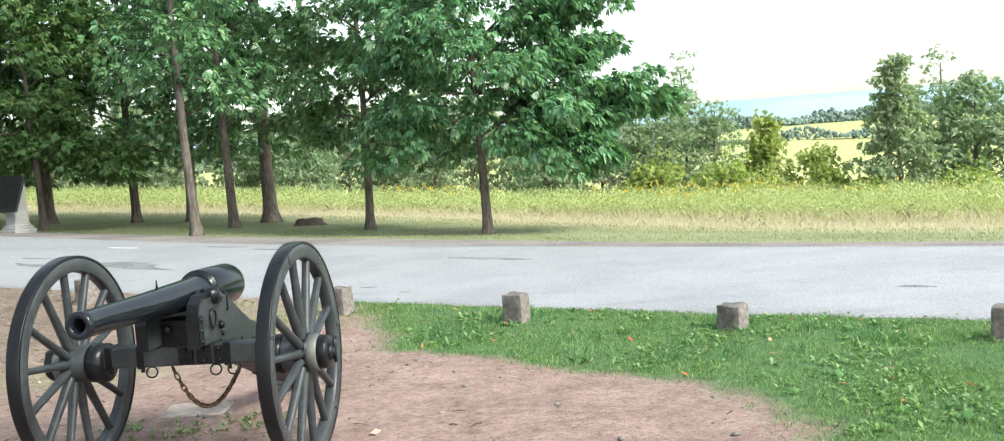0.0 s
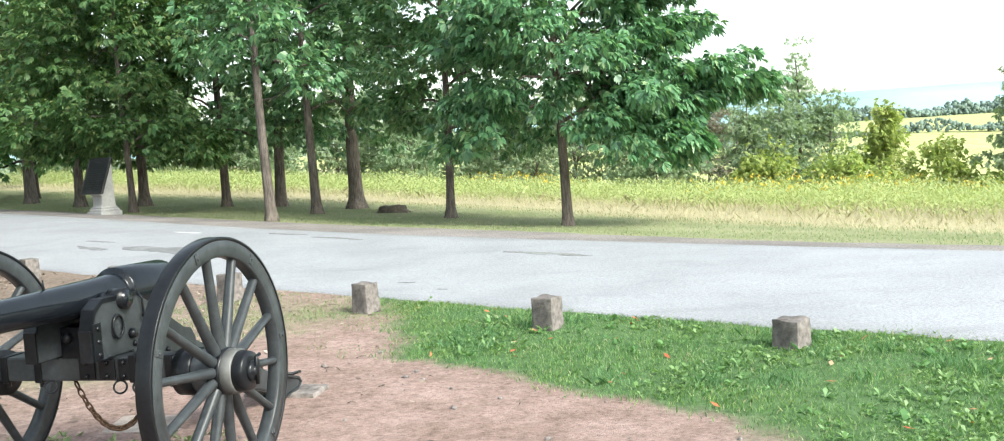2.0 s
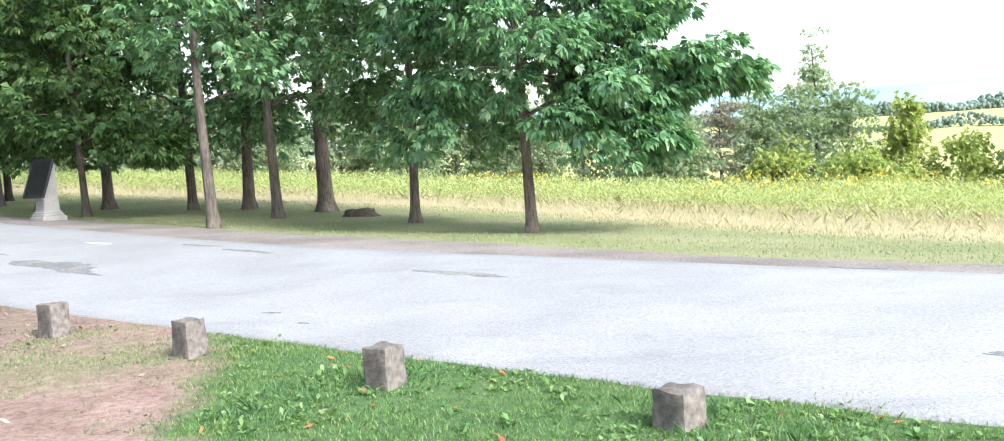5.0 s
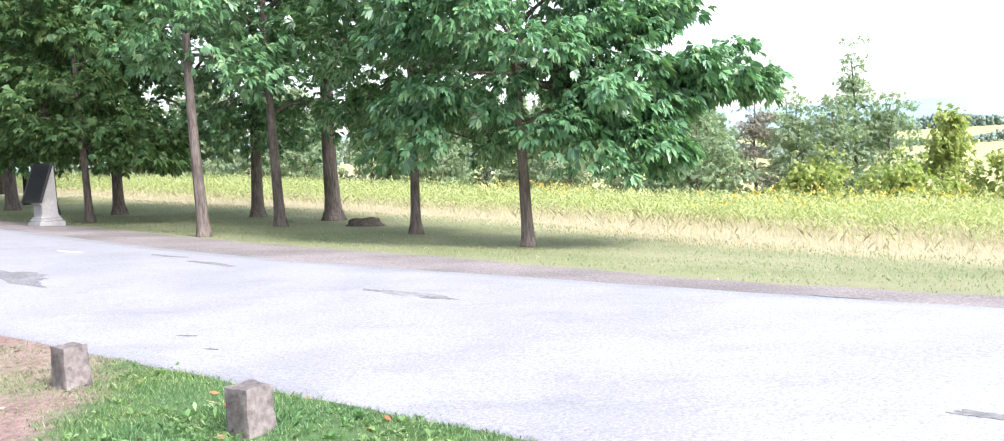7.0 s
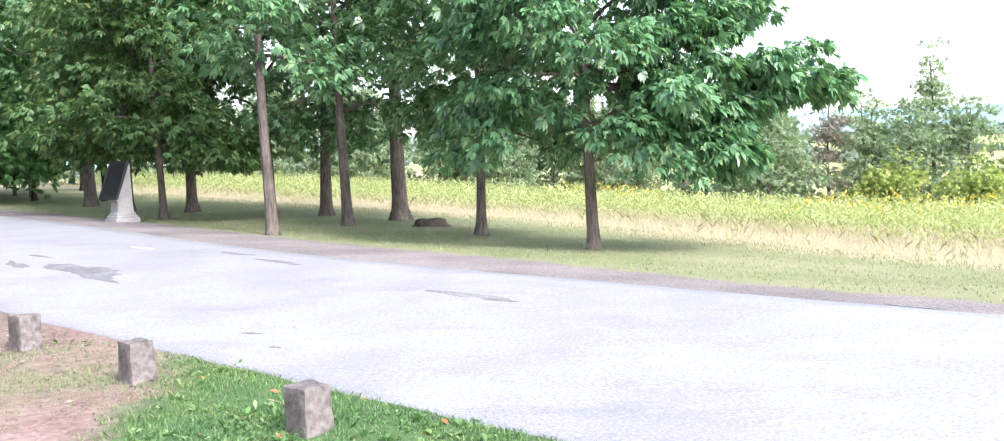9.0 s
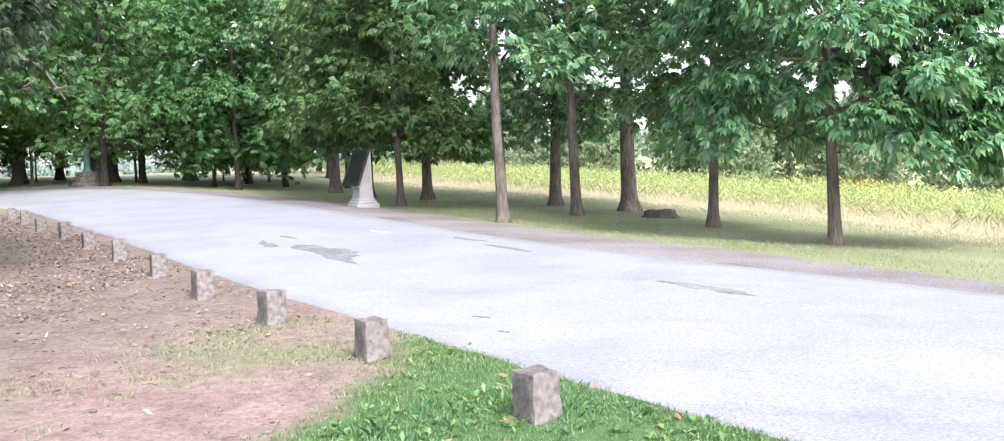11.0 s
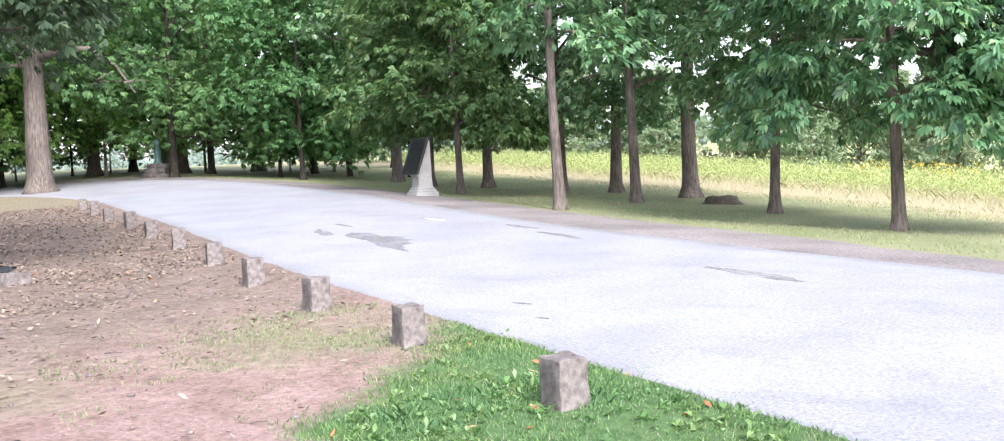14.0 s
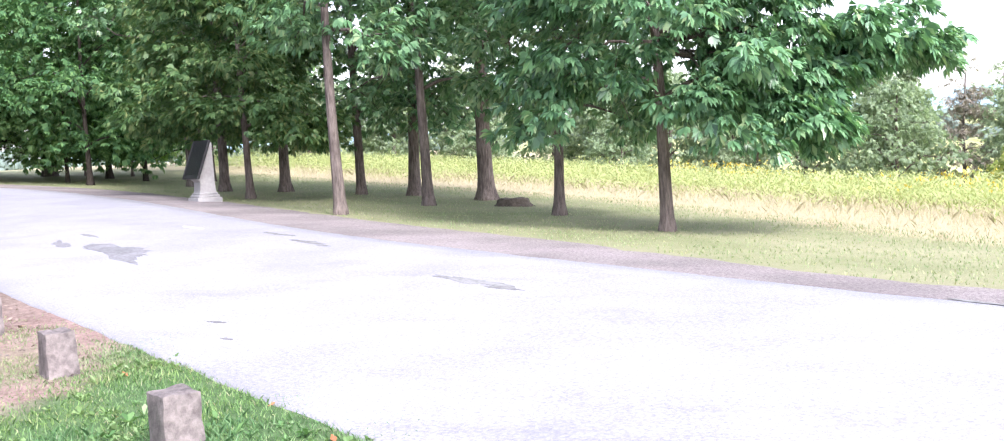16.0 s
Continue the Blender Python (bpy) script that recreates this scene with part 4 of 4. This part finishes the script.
    return tagged(root, "black rifled field gun on an olive-grey spoked carriage", "cannon", "field guns in a row")


def rock(name, x, y, sx, sy, sz, turn, mat, label, category, group="", seed=1, sink=0.05, chip=0.02, cuts=7, taper=0.06):
    """A rough-hewn block with chipped edges and an uneven top."""
    bm = bmesh.new()
    bmesh.ops.create_cube(bm, size=1.0)
    bmesh.ops.subdivide_edges(bm, edges=list(bm.edges), cuts=cuts, use_grid_fill=True)
    for v in bm.verts:
        p = v.co.copy()
        edge = sorted((0.5 - abs(p.x), 0.5 - abs(p.y), 0.5 - abs(p.z)))
        q = Vector((p.x * sx, p.y * sy, (p.z + 0.5) * (sz + sink)))
        if edge[1] < 0.02:
            q -= Vector((p.x * sx, p.y * sy, p.z * sz)).normalized() * chip * (0.5 + 0.9 * abs(noise.noise(q * 9 + Vector((seed, 0, 0)))))
        q += noise.noise_vector(q * 6 + Vector((seed * 3.1, 0, 0))) * chip * 0.7 + noise.noise_vector(q * 17 + Vector((seed, 5, 0))) * chip * 0.35
        k = 1 - taper * (p.z + 0.5)
        q.x, q.y = q.x * k, q.y * k
        q.z += (p.z + 0.5) * chip * 1.2 * noise.noise(Vector((p.x * 2 + seed, p.y * 2, 7)))
        v.co = q
    ob = link_mesh(name, bm, mat)
    ob.data.set_sharp_from_angle(angle=radians(38))
    ob.matrix_world = pose(x, y, gz(x, y) - sink, 0, 0, turn)
    return tagged(ob, label, category, group)


GUNS = ((-2.195, 6.2, -8.0), (-10.36, 11.4, -8.0), (-19.2, 16.6, -8.0), (-25.6, 20.1, -8.0))
for i, (cx, cy, turn) in enumerate(GUNS):
    gun = make_cannon(cx, cy, turn) if i == 0 else copy_thing(gun, pose(cx, cy, gz(cx, cy) - 0.01, 3.2, 0, turn))
    dx, dy = -math.sin(radians(turn)), math.cos(radians(turn))
    rock("trail_stone", cx + 2.32 * dx, cy + 2.32 * dy, 0.62 if i == 0 else 0.72, 0.36, 0.03 if i == 0 else 0.17, turn + 2, GRANITE, "low rough stone block under the gun's trail", "stone block", "trail stones", 3 + i, 0.05, 0.015)
    rock("stone_slab", cx - (0.62 if i == 0 else 1.55) + (1.45 if i == 0 else 2.3) * dx, cy + (1.45 if i == 0 else 2.3) * dy, 0.55 if i == 0 else 0.75, 0.42, 0.012 if i == 0 else 0.12, turn + 8, PALE_SLAB, "flat pale stone slab let into the earth", "stone slab", "stone slabs", 13 + i, 0.05, 0.02)

for i, s in enumerate((-0.55, -3.0, -5.43, -7.93, -10.28, -12.65, -15.3, -18.1, -20.8, -23.5, -26.3, -28.9, -31.4)):
    px, py = back(s, 9.28 + 0.25 * float(step(-11, -20, s)) + 0.03 * math.sin(i * 2.3))
    rock("stone_post", px, py, 0.25 + 0.015 * math.sin(i * 1.7), 0.235, 0.345 + 0.03 * math.sin(i * 2.9 + 1) - (0.08 if i < 2 else 0.045 if i == 2 else 0), 7 * math.sin(i * 5.1) - 31 + (8 if i == 2 else 0), GRANITE, "squat rough-hewn grey granite post beside the lane", "stone post", "stone posts along the lane", 30 + i, 0.1, 0.014)


# ---- markers ----
def make_tablet(x, y):
    root = empty("stone_marker", pose(x, y, gz(x, y), 0, 0, -30.7))
    # faces -y: the road
    bm = box(bmesh.new(), 0.72, 0.70, 0.16, pose(0, -0.02, 0.05), 0.02)
    box(bm, 0.64, 0.61, 0.08, pose(0, -0.02, 0.165), 0.03)
    box(bm, 0.56, 0.54, 0.06, pose(0, -0.02, 0.23), 0.025)
    part("plinth", bm, MARBLE, root, smooth=False)
    bm = bmesh.new()
    prof = [(-0.27, 0.24), (-0.24, 0.30), (-0.22, 0.56), (-0.35, 0.66), (0.015, 1.66), (0.10, 1.68), (0.17, 1.60), (0.19, 0.56), (0.21, 0.30), (0.24, 0.24)]
    prism(bm, prof, -0.235, 0.235, 0.01)
    part("pedestal", bm, MARBLE, root, "pale cut-stone pedestal", smooth=False)
    tilt = pose(0, -0.195, 1.16, 69.2, 0, 0)
    tab = part("tablet", box(bmesh.new(), 1.08, 1.10, 0.06, tilt, 0.01), BRONZE, root, "dark bronze tablet with raised lines of lettering", smooth=False)
    bm = box(bmesh.new(), 1.08, 0.035, 0.02, tilt @ pose(0, 0.532, 0.034), 0.004)
    box(bm, 1.08, 0.035, 0.02, tilt @ pose(0, -0.532, 0.034), 0.004)
    box(bm, 0.035, 1.03, 0.02, tilt @ pose(-0.522, 0, 0.034), 0.004)
    box(bm, 0.035, 1.03, 0.02, tilt @ pose(0.522, 0, 0.034), 0.004)
    part("rim", bm, BRONZE, tab, smooth=False)
    r = random.Random(4)
    for k in range(13):
        bm, px = bmesh.new(), -0.45
        while px < 0.41:
            w = r.uniform(0.05, 0.13)
            box(bm, min(w, 0.45 - px), 0.028, 0.006, tilt @ pose(px + min(w, 0.45 - px) / 2, 0.43 - 0.07 * k, 0.032))
            px += w + 0.025
        part("text_line", bm, IRON, tab, smooth=False)
    return tagged(root, "pale stone marker with a slanted dark bronze tablet beside the lane", "monument")


make_tablet(-14.04, 29.54)


def make_far_marker(x, y):
    root = empty("bronze_monument", pose(x, y, gz(x, y), 0, 0, 20))
    for w, h, z in ((0.78, 0.22, -0.03), (0.62, 0.24, 0.19), (0.52, 0.2, 0.43)):
        step_ring = lathe(bmesh.new(), [(w - 0.03, z), (w, z + 0.03), (w, z + h - 0.03), (w - 0.03, z + h)], 28)
        part("base_step", step_ring, GRANITE, root, smooth=False)
    part("shaft", lathe(bmesh.new(), [(0.24, 0.6), (0.2, 0.68), (0.15, 0.8), (0.14, 1.5), (0.19, 1.6), (0.13, 1.7), (0.05, 1.8)], 16), VERDIGRIS, root, "weathered green bronze shaft")
    return tagged(root, "small green bronze shaft on stepped grey stone by the bend", "monument")


make_far_marker(-34.6, 37.9)


def make_stump(x, y):
    root = empty("tree_stump", pose(x, y, gz(x, y), 0, 0, 20))
    bm = lathe(bmesh.new(), [(0.66, -0.06), (0.54, 0.01), (0.46, 0.08), (0.43, 0.19), (0.40, 0.215), (0.36, 0.21), (0.22, 0.19), (0.1, 0.185)], 28)
    for v in bm.verts:
        k = 1 + 0.22 * noise.noise(Vector((v.co.x * 3, v.co.y * 3, 1)))
        v.co.x, v.co.y = v.co.x * k, v.co.y * k * 0.85
        v.co.z += 0.03 * noise.noise(v.co * 6)
    part("wood", bm, STUMP_WOOD, root)
    return tagged(root, "low dark weathered stump in the mown grass", "stump")


make_stump(-6.03, 32.25)


# ---- grass and litter ----
def blades(name, x, y, h, w, mat, label, lean=0.35, seed=1, lift=0.0):
    """Single tapering blades, bent over."""
    r = np.random.default_rng(seed)
    k = len(x)
    a, b = r.random(k) * 6.283, r.random(k) * 6.283
    z = ground_z(x, y) + lift - 0.01
    ln = lean * (0.3 + r.random(k)) * h
    p = np.stack([x, y, z], -1)
    side = np.stack([np.cos(a), np.sin(a), np.zeros(k)], -1) * (w / 2)[:, None]
    bent = np.stack([np.cos(b) * ln, np.sin(b) * ln, h], -1)
    mid = p + bent * np.array([0.35, 0.35, 0.6])
    v = np.stack([p - side, p + side, mid + side * 0.75, p + bent, mid - side * 0.75], 1).reshape(-1, 3)
    me = bpy.data.meshes.new(name)
    f = np.arange(k * 5, dtype=np.int32)
    me.vertices.add(k * 5)
    me.vertices.foreach_set("co", v.astype(np.float32).ravel())
    me.loops.add(k * 5)
    me.loops.foreach_set("vertex_index", f)
    me.polygons.add(k)
    me.polygons.foreach_set("loop_start", np.arange(0, k * 5, 5, dtype=np.int32))
    me.update(calc_edges=True)
    me.materials.append(mat)
    return tagged(new(name, me), label, "grass", kind="stuff")


def patchy(x, y, scale=0.7, seed=0.0):
    return np.array([noise.noise(Vector((a * scale, b * scale, seed))) for a, b in zip(x, y)])


def scatter(k, s0, s1, n0, n1, power=1.0):
    s = s0 + (s1 - s0) * rng.random(k)
    n = n0 + (n1 - n0) * rng.random(k) ** power
    return back(s, n)


x, y = scatter(290000, -9.5, 6.5, 0.5, 10.35)
keep = lush_reach(x, y) + 0.35 * patchy(x, y, 1.5) + 0.25 * patchy(x, y, 5.0) > 0.55 * rng.random(len(x)) - 0.25
x, y = x[keep], y[keep]
tall = 1 + 0.45 * patchy(x, y, 1.1, 4)
blades("lawn_grass", x, y, (0.020 + 0.032 * rng.random(len(x))) * tall, 0.0045 + 0.005 * rng.random(len(x)), LAWN, "short lush green turf beside the lane", 0.7, 2)
x, y = scatter(60000, -14, -5.5, 6.5, 10.2)
keep = 0.6 * patchy(x, y, 0.8, 9) + 0.4 * patchy(x, y, 3.0, 2) + 0.45 * (1.2 - np.hypot((x + 3.1) * 0.6, (y - 11.8) * 0.6)) > 0.6 * rng.random(len(x)) - 0.1 * (along(x, y)[1] > 8.4)
blades("sparse_grass", x[keep], y[keep], 0.015 + 0.03 * rng.random(keep.sum()), 0.005 + 0.004 * rng.random(keep.sum()), MOWN, "thin worn yellow-green grass on bare earth", 0.9, 3)


def weeds(name, x, y, size, mat, label, per=5, seed=1, up=0.35, lift=0.0, category="weeds"):
    """Low rosettes of broad leaves."""
    r = np.random.default_rng(seed)
    k = len(x)
    c = np.repeat(np.stack([x, y, ground_z(x, y) + lift], -1), per, 0)
    a = r.random(k * per) * 6.283
    ln = np.repeat(size, per) * (0.6 + 0.7 * r.random(k * per))
    d = np.stack([np.cos(a), np.sin(a), up + 0.6 * up * r.normal(size=k * per)], -1)
    sd = np.stack([-np.sin(a), np.cos(a), 0.3 * r.normal(size=k * per)], -1)
    tip = c + d * ln[:, None] - np.array([0, 0, 1]) * (ln * 0.15)[:, None]
    mid = c + d * (ln * 0.55)[:, None] + np.array([0, 0, 0.1]) * ln[:, None]
    v = np.stack([c, mid + sd * (ln * 0.27)[:, None], tip, mid - sd * (ln * 0.27)[:, None]], 1).reshape(-1, 3)
    return tagged(raw(name, v, np.arange(len(v)).reshape(-1, 4), mat), label, category, kind="stuff")


x, y = scatter(36000, -9, 6.5, 0.5, 10.1)
keep = (lush_reach(x, y) > 0.1) & (patchy(x, y, 0.9, 2) + 0.5 * patchy(x, y, 3.1, 8) > 0.35 * rng.random(len(x)))
weeds("turf_weeds", x[keep], y[keep], 0.014 + 0.042 * rng.random(keep.sum()) ** 2.2, WEED, "broad-leaved green weeds in the turf", 5, 4, 0.55, 0.01)


x, y = scatter(3200, -8, 6.5, 2, 9.9)
keep = (lush_reach(x, y) > 0.25) & (patchy(x, y, 0.7, 31) + 0.4 * patchy(x, y, 2.5, 33) > 0.12)
weeds("plantain_weeds", x[keep], y[keep], 0.03 + 0.04 * rng.random(keep.sum()) ** 1.5, WEED, "large broad-leaved plantain rosettes in the turf", 7, 15, 0.5, 0.012)
x, y = scatter(260, -7.5, 6.5, 3, 9.7)
keep = (lush_reach(x, y) > 0.5) & (patchy(x, y, 0.6, 41) > 0.05)
x, y = np.repeat(x[keep], 90), np.repeat(y[keep], 90)
x, y = x + 0.10 * rng.normal(size=len(x)), y + 0.10 * rng.normal(size=len(x))
blades("grass_tufts", x, y, 0.05 + 0.06 * rng.random(len(x)), 0.005 + 0.004 * rng.random(len(x)), TUFT, "longer blue-green grass tufts in the turf", 0.9, 16)


# tufts by the gun's wheels
x = np.concatenate([c + 0.16 * rng.normal(size=26) for c in (-3.0, -2.2, -1.9, -2.5)])
y = np.concatenate([c + 0.10 * rng.normal(size=26) for c in (7.2, 7.2, 7.04, 6.9)])
weeds("wheel_weeds", x, y, 0.02 + 0.03 * rng.random(len(x)), MOWN, "small weed tufts on bare earth by the wheels", 5, 14, 0.7, 0.0)


def litter_leaves(name, x, y, size, mat, label, seed):
    r = np.random.default_rng(seed)
    k = len(x)
    a = r.random(k) * 6.283
    c = np.stack([x, y, ground_z(x, y) + 0.02 + 0.012 * r.random(k)], -1)
    d = np.stack([np.cos(a), np.sin(a), 0.25 * r.normal(size=k)], -1) * size[:, None]
    sd = np.stack([-np.sin(a), np.cos(a), 0.35 * r.normal(size=k)], -1) * (size * 0.42)[:, None]
    v = np.stack([c - d, c + sd, c + d, c - sd], 1).reshape(-1, 3)
    return tagged(raw(name, v, np.arange(k * 4).reshape(-1, 4), mat), label, "leaves", kind="stuff")


x, y = scatter(130000, -34, -4, -2, 9.9)
keep = (lush_reach(x, y) < 0) & (rng.random(len(x)) < np.clip(0.015 + 0.12 * (-x - 3.2), 0.015, 1) * (0.35 + 1.2 * np.clip(patchy(x, y, 0.6, 5) + 0.3, 0, 1)))
litter_leaves("fallen_leaves", x[keep], y[keep], 0.014 + 0.032 * rng.random(keep.sum()) ** 1.5, FALLEN, "dry brown leaves strewn on bare earth", 5)
x, y = scatter(260, -8, 5, 3, 10)
inside = lush_reach(x, y) > 0.1
x, y = x[inside], y[inside]
litter_leaves("turf_leaves", x, y, 0.025 + 0.025 * rng.random(len(x)), RED_LEAF, "scattered tan and red fallen leaves on turf", 6)


def twigs(name, x, y, label, seed):
    """Thin broken twigs lying on the earth."""
    r = np.random.default_rng(seed)
    bm = bmesh.new()
    for a, b in zip(x, y):
        t, ln, z = r.random() * 6.283, 0.05 + 0.11 * r.random() ** 2, gz(a, b) + 0.008
        d = Vector((math.cos(t), math.sin(t), 0)) * ln
        p = Vector((a, b, z))
        tube(bm, [p - d * 0.5, p + Vector((-d.y, d.x, 0)) * 0.12 * r.normal() + Vector((0, 0, 0.01)), p + d * 0.5], [0.004, 0.0045, 0.002], 5)
    return tagged(link_mesh(name, bm, BARK), label, "twigs", kind="stuff")


def pebbles(name, x, y, label, seed):
    r = np.random.default_rng(seed)
    bm = bmesh.new()
    for a, b in zip(x, y):
        q = 0.008 + 0.022 * r.random() ** 3
        bmesh.ops.create_icosphere(bm, subdivisions=1, radius=q, matrix=pose(a, b, gz(a, b) + 0.2 * q, 0, 0, 360 * r.random()) @ Matrix.Diagonal((1.3, 0.9, 0.6, 1)))
    return tagged(link_mesh(name, bm, GRAVEL), label, "pebbles", kind="stuff")


x, y = scatter(700, -14, 2, 1.5, 9.6)
bare = lush_reach(x, y) < -0.1
x, y = x[bare], y[bare]
twigs("fallen_twigs", x[:130], y[:130], "thin broken twigs strewn on bare earth", 71)
pebbles("pebbles", x[130:480], y[130:480], "small pale pebbles pressed into bare earth", 72)

# verge
x, y = scatter(90000, -48, 16, 16.2, 33)
s, n = along(x, y)
keep = (n > far_edge(s) + 1.1 + 1.3 * step(-5, -13, s) + 0.5 * patchy(x, y, 0.8)) & (n < meadow_front(s) + 1)
x, y, n, s = x[keep], y[keep], n[keep], s[keep]
edge = step(-2.0, 0.8, n - meadow_front(s))
blades("verge_grass", x, y, 0.02 + 0.035 * rng.random(len(x)) + 0.05 * edge * rng.random(len(x)), 0.010 + 0.010 * rng.random(len(x)), MOWN, "mown yellow-green verge grass beyond the lane", 0.6, 7)
# meadow
x, y = scatter(130000, -60, 32, 20, 60, 1.9)
s, n = along(x, y)
depth = n - meadow_front(s) + 1.2 * patchy(x, y, 0.25, 3)
keep = (depth > 0) & (depth < 10)
blades("dry_tall_grass", x[keep], y[keep], (0.10 + 0.24 * rng.random(keep.sum())) * (0.25 + 0.95 * step(0, 6, depth[keep])), 0.008 + 0.008 * rng.random(keep.sum()), DRY, "pale dry tall grass along the meadow's edge", 0.9, 8)


def stalks(name, x, y, h, mat, label, per=8, seed=1, size=0.16, low=0.0):
    """Tall herbs: leaves up a stem."""
    r = np.random.default_rng(seed)
    k = len(x)
    t = low + (1 - low) * r.random((k, per)) ** 0.8
    c = np.stack([np.repeat(x, per), np.repeat(y, per), np.repeat(ground_z(x, y), per)], -1)
    c[:, 2] += (np.repeat(h, per) * t.ravel())
    c[:, :2] += r.normal(size=(k * per, 2)) * 0.09
    a = r.random(k * per) * 6.283
    ln = size * (0.6 + 0.8 * r.random(k * per))
    d = np.stack([np.cos(a), np.sin(a), 0.3 + 0.8 * r.random(k * per)], -1) * ln[:, None]
    sd = np.stack([-np.sin(a), np.cos(a), np.zeros(k * per)], -1) * (ln * 0.2)[:, None]
    v = np.stack([c, c + d * 0.5 + sd, c + d, c + d * 0.5 - sd], 1).reshape(-1, 3)
    return tagged(raw(name, v, np.arange(len(v)).reshape(-1, 4), mat), label, "meadow plants", kind="stuff")


x, y = scatter(60000, -70, 36, 22, 64, 1.45)
s, n = along(x, y)
depth = n - meadow_front(s) - 3.0 + 1.5 * patchy(x, y, 0.22, 6)
keep = (depth > 0) & (rng.random(len(x)) < step(-1, 3, depth))
x, y, depth = x[keep], y[keep], depth[keep]
high = (0.55 + 0.45 * rng.random(len(x))) * (0.75 + 0.3 * step(0, 5, depth)) * (1 + 0.35 * patchy(x, y, 0.35, 11))
stalks("meadow_plants", x, y, high, GOLDENROD, "tall yellow-green meadow herbs", 9, 9, 0.096)
pick = (patchy(x, y, 0.12, 21) + 0.024 * x > 0.22) & (rng.random(len(x)) < 0.2)
stalks("yellow_blossoms", x[pick], y[pick], high[pick] + 0.06, BLOSSOM, "yellow flower heads over the meadow", 4, 10, 0.09, 0.9)

# ---- far fields, woods and the ridge ----
def far_wood(name, x0, x1, y, h, label, seed, k=900, deep=30):
    r = np.random.default_rng(seed)
    cx, cy = x0 + (x1 - x0) * r.random(k), y + deep * (r.random(k) - 0.5)
    base = ground_z(cx, cy)
    rad = h * (0.05 + 0.11 * r.random(k) ** 1.5)
    t = np.array([[math.cos(a) * math.cos(b), math.sin(a) * math.cos(b), math.sin(b)] for b in (-0.7, 0.15, 0.9) for a in np.arange(0, 6.28, 1.0472)] + [[0, 0, 1.1]])
    v = (np.stack([cx, cy, base + h * (0.05 + 0.75 * r.random(k) * (0.6 + 0.4 * np.sin(cx * 0.11 + 2 * np.sin(cx * 0.037))))], -1)[:, None, :] + t[None] * rad[:, None, None] * (0.55 + 0.8 * r.random((k, 19, 1)))).reshape(-1, 3)
    f = []
    for ring in (0, 6):
        for a in range(6):
            f += [(ring + a, ring + (a + 1) % 6, ring + 6 + (a + 1) % 6), (ring + a, ring + 6 + (a + 1) % 6, ring + 6 + a)]
    f += [(12 + a, 12 + (a + 1) % 6, 18) for a in range(6)]
    f = (np.array(f)[None] + (np.arange(k) * 19)[:, None, None]).reshape(-1, 3)
    return tagged(raw(name, v, f, FAR_WOODS, smooth=True), label, "woods", kind="stuff")


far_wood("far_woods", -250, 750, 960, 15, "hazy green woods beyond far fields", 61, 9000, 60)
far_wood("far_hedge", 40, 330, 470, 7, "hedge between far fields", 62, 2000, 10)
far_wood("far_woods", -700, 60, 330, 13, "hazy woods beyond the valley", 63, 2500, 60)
far_wood("far_hill_woods", -500, 1400, 1700, 26, "wooded rise far off, blue-green with haze in its colour", 64, 3000, 200)


def build_ridge():
    xs = np.linspace(-9000, 12000, 160)
    v = []
    for x in xs:
        h = 143 + 10 * math.sin(x / 1900 + 0.6) + 10 * noise.noise(Vector((x / 700, 0, 3))) + 4 * noise.noise(Vector((x / 150, 0, 3)))
        v += [(x, 3700, -60), (x, 3900, h * 0.7), (x, 4200, h), (x, 4700, -60)]
    i = np.arange(len(xs) * 4).reshape(-1, 4)
    f = np.concatenate([np.stack([i[:-1, k], i[1:, k], i[1:, k + 1], i[:-1, k + 1]], -1) for k in range(3)])
    return tagged(raw("backdrop", v, f, RIDGE, smooth=True), "long mountain ridge on the horizon, haze blue in its colour", "mountain", kind="structure")


build_ridge()
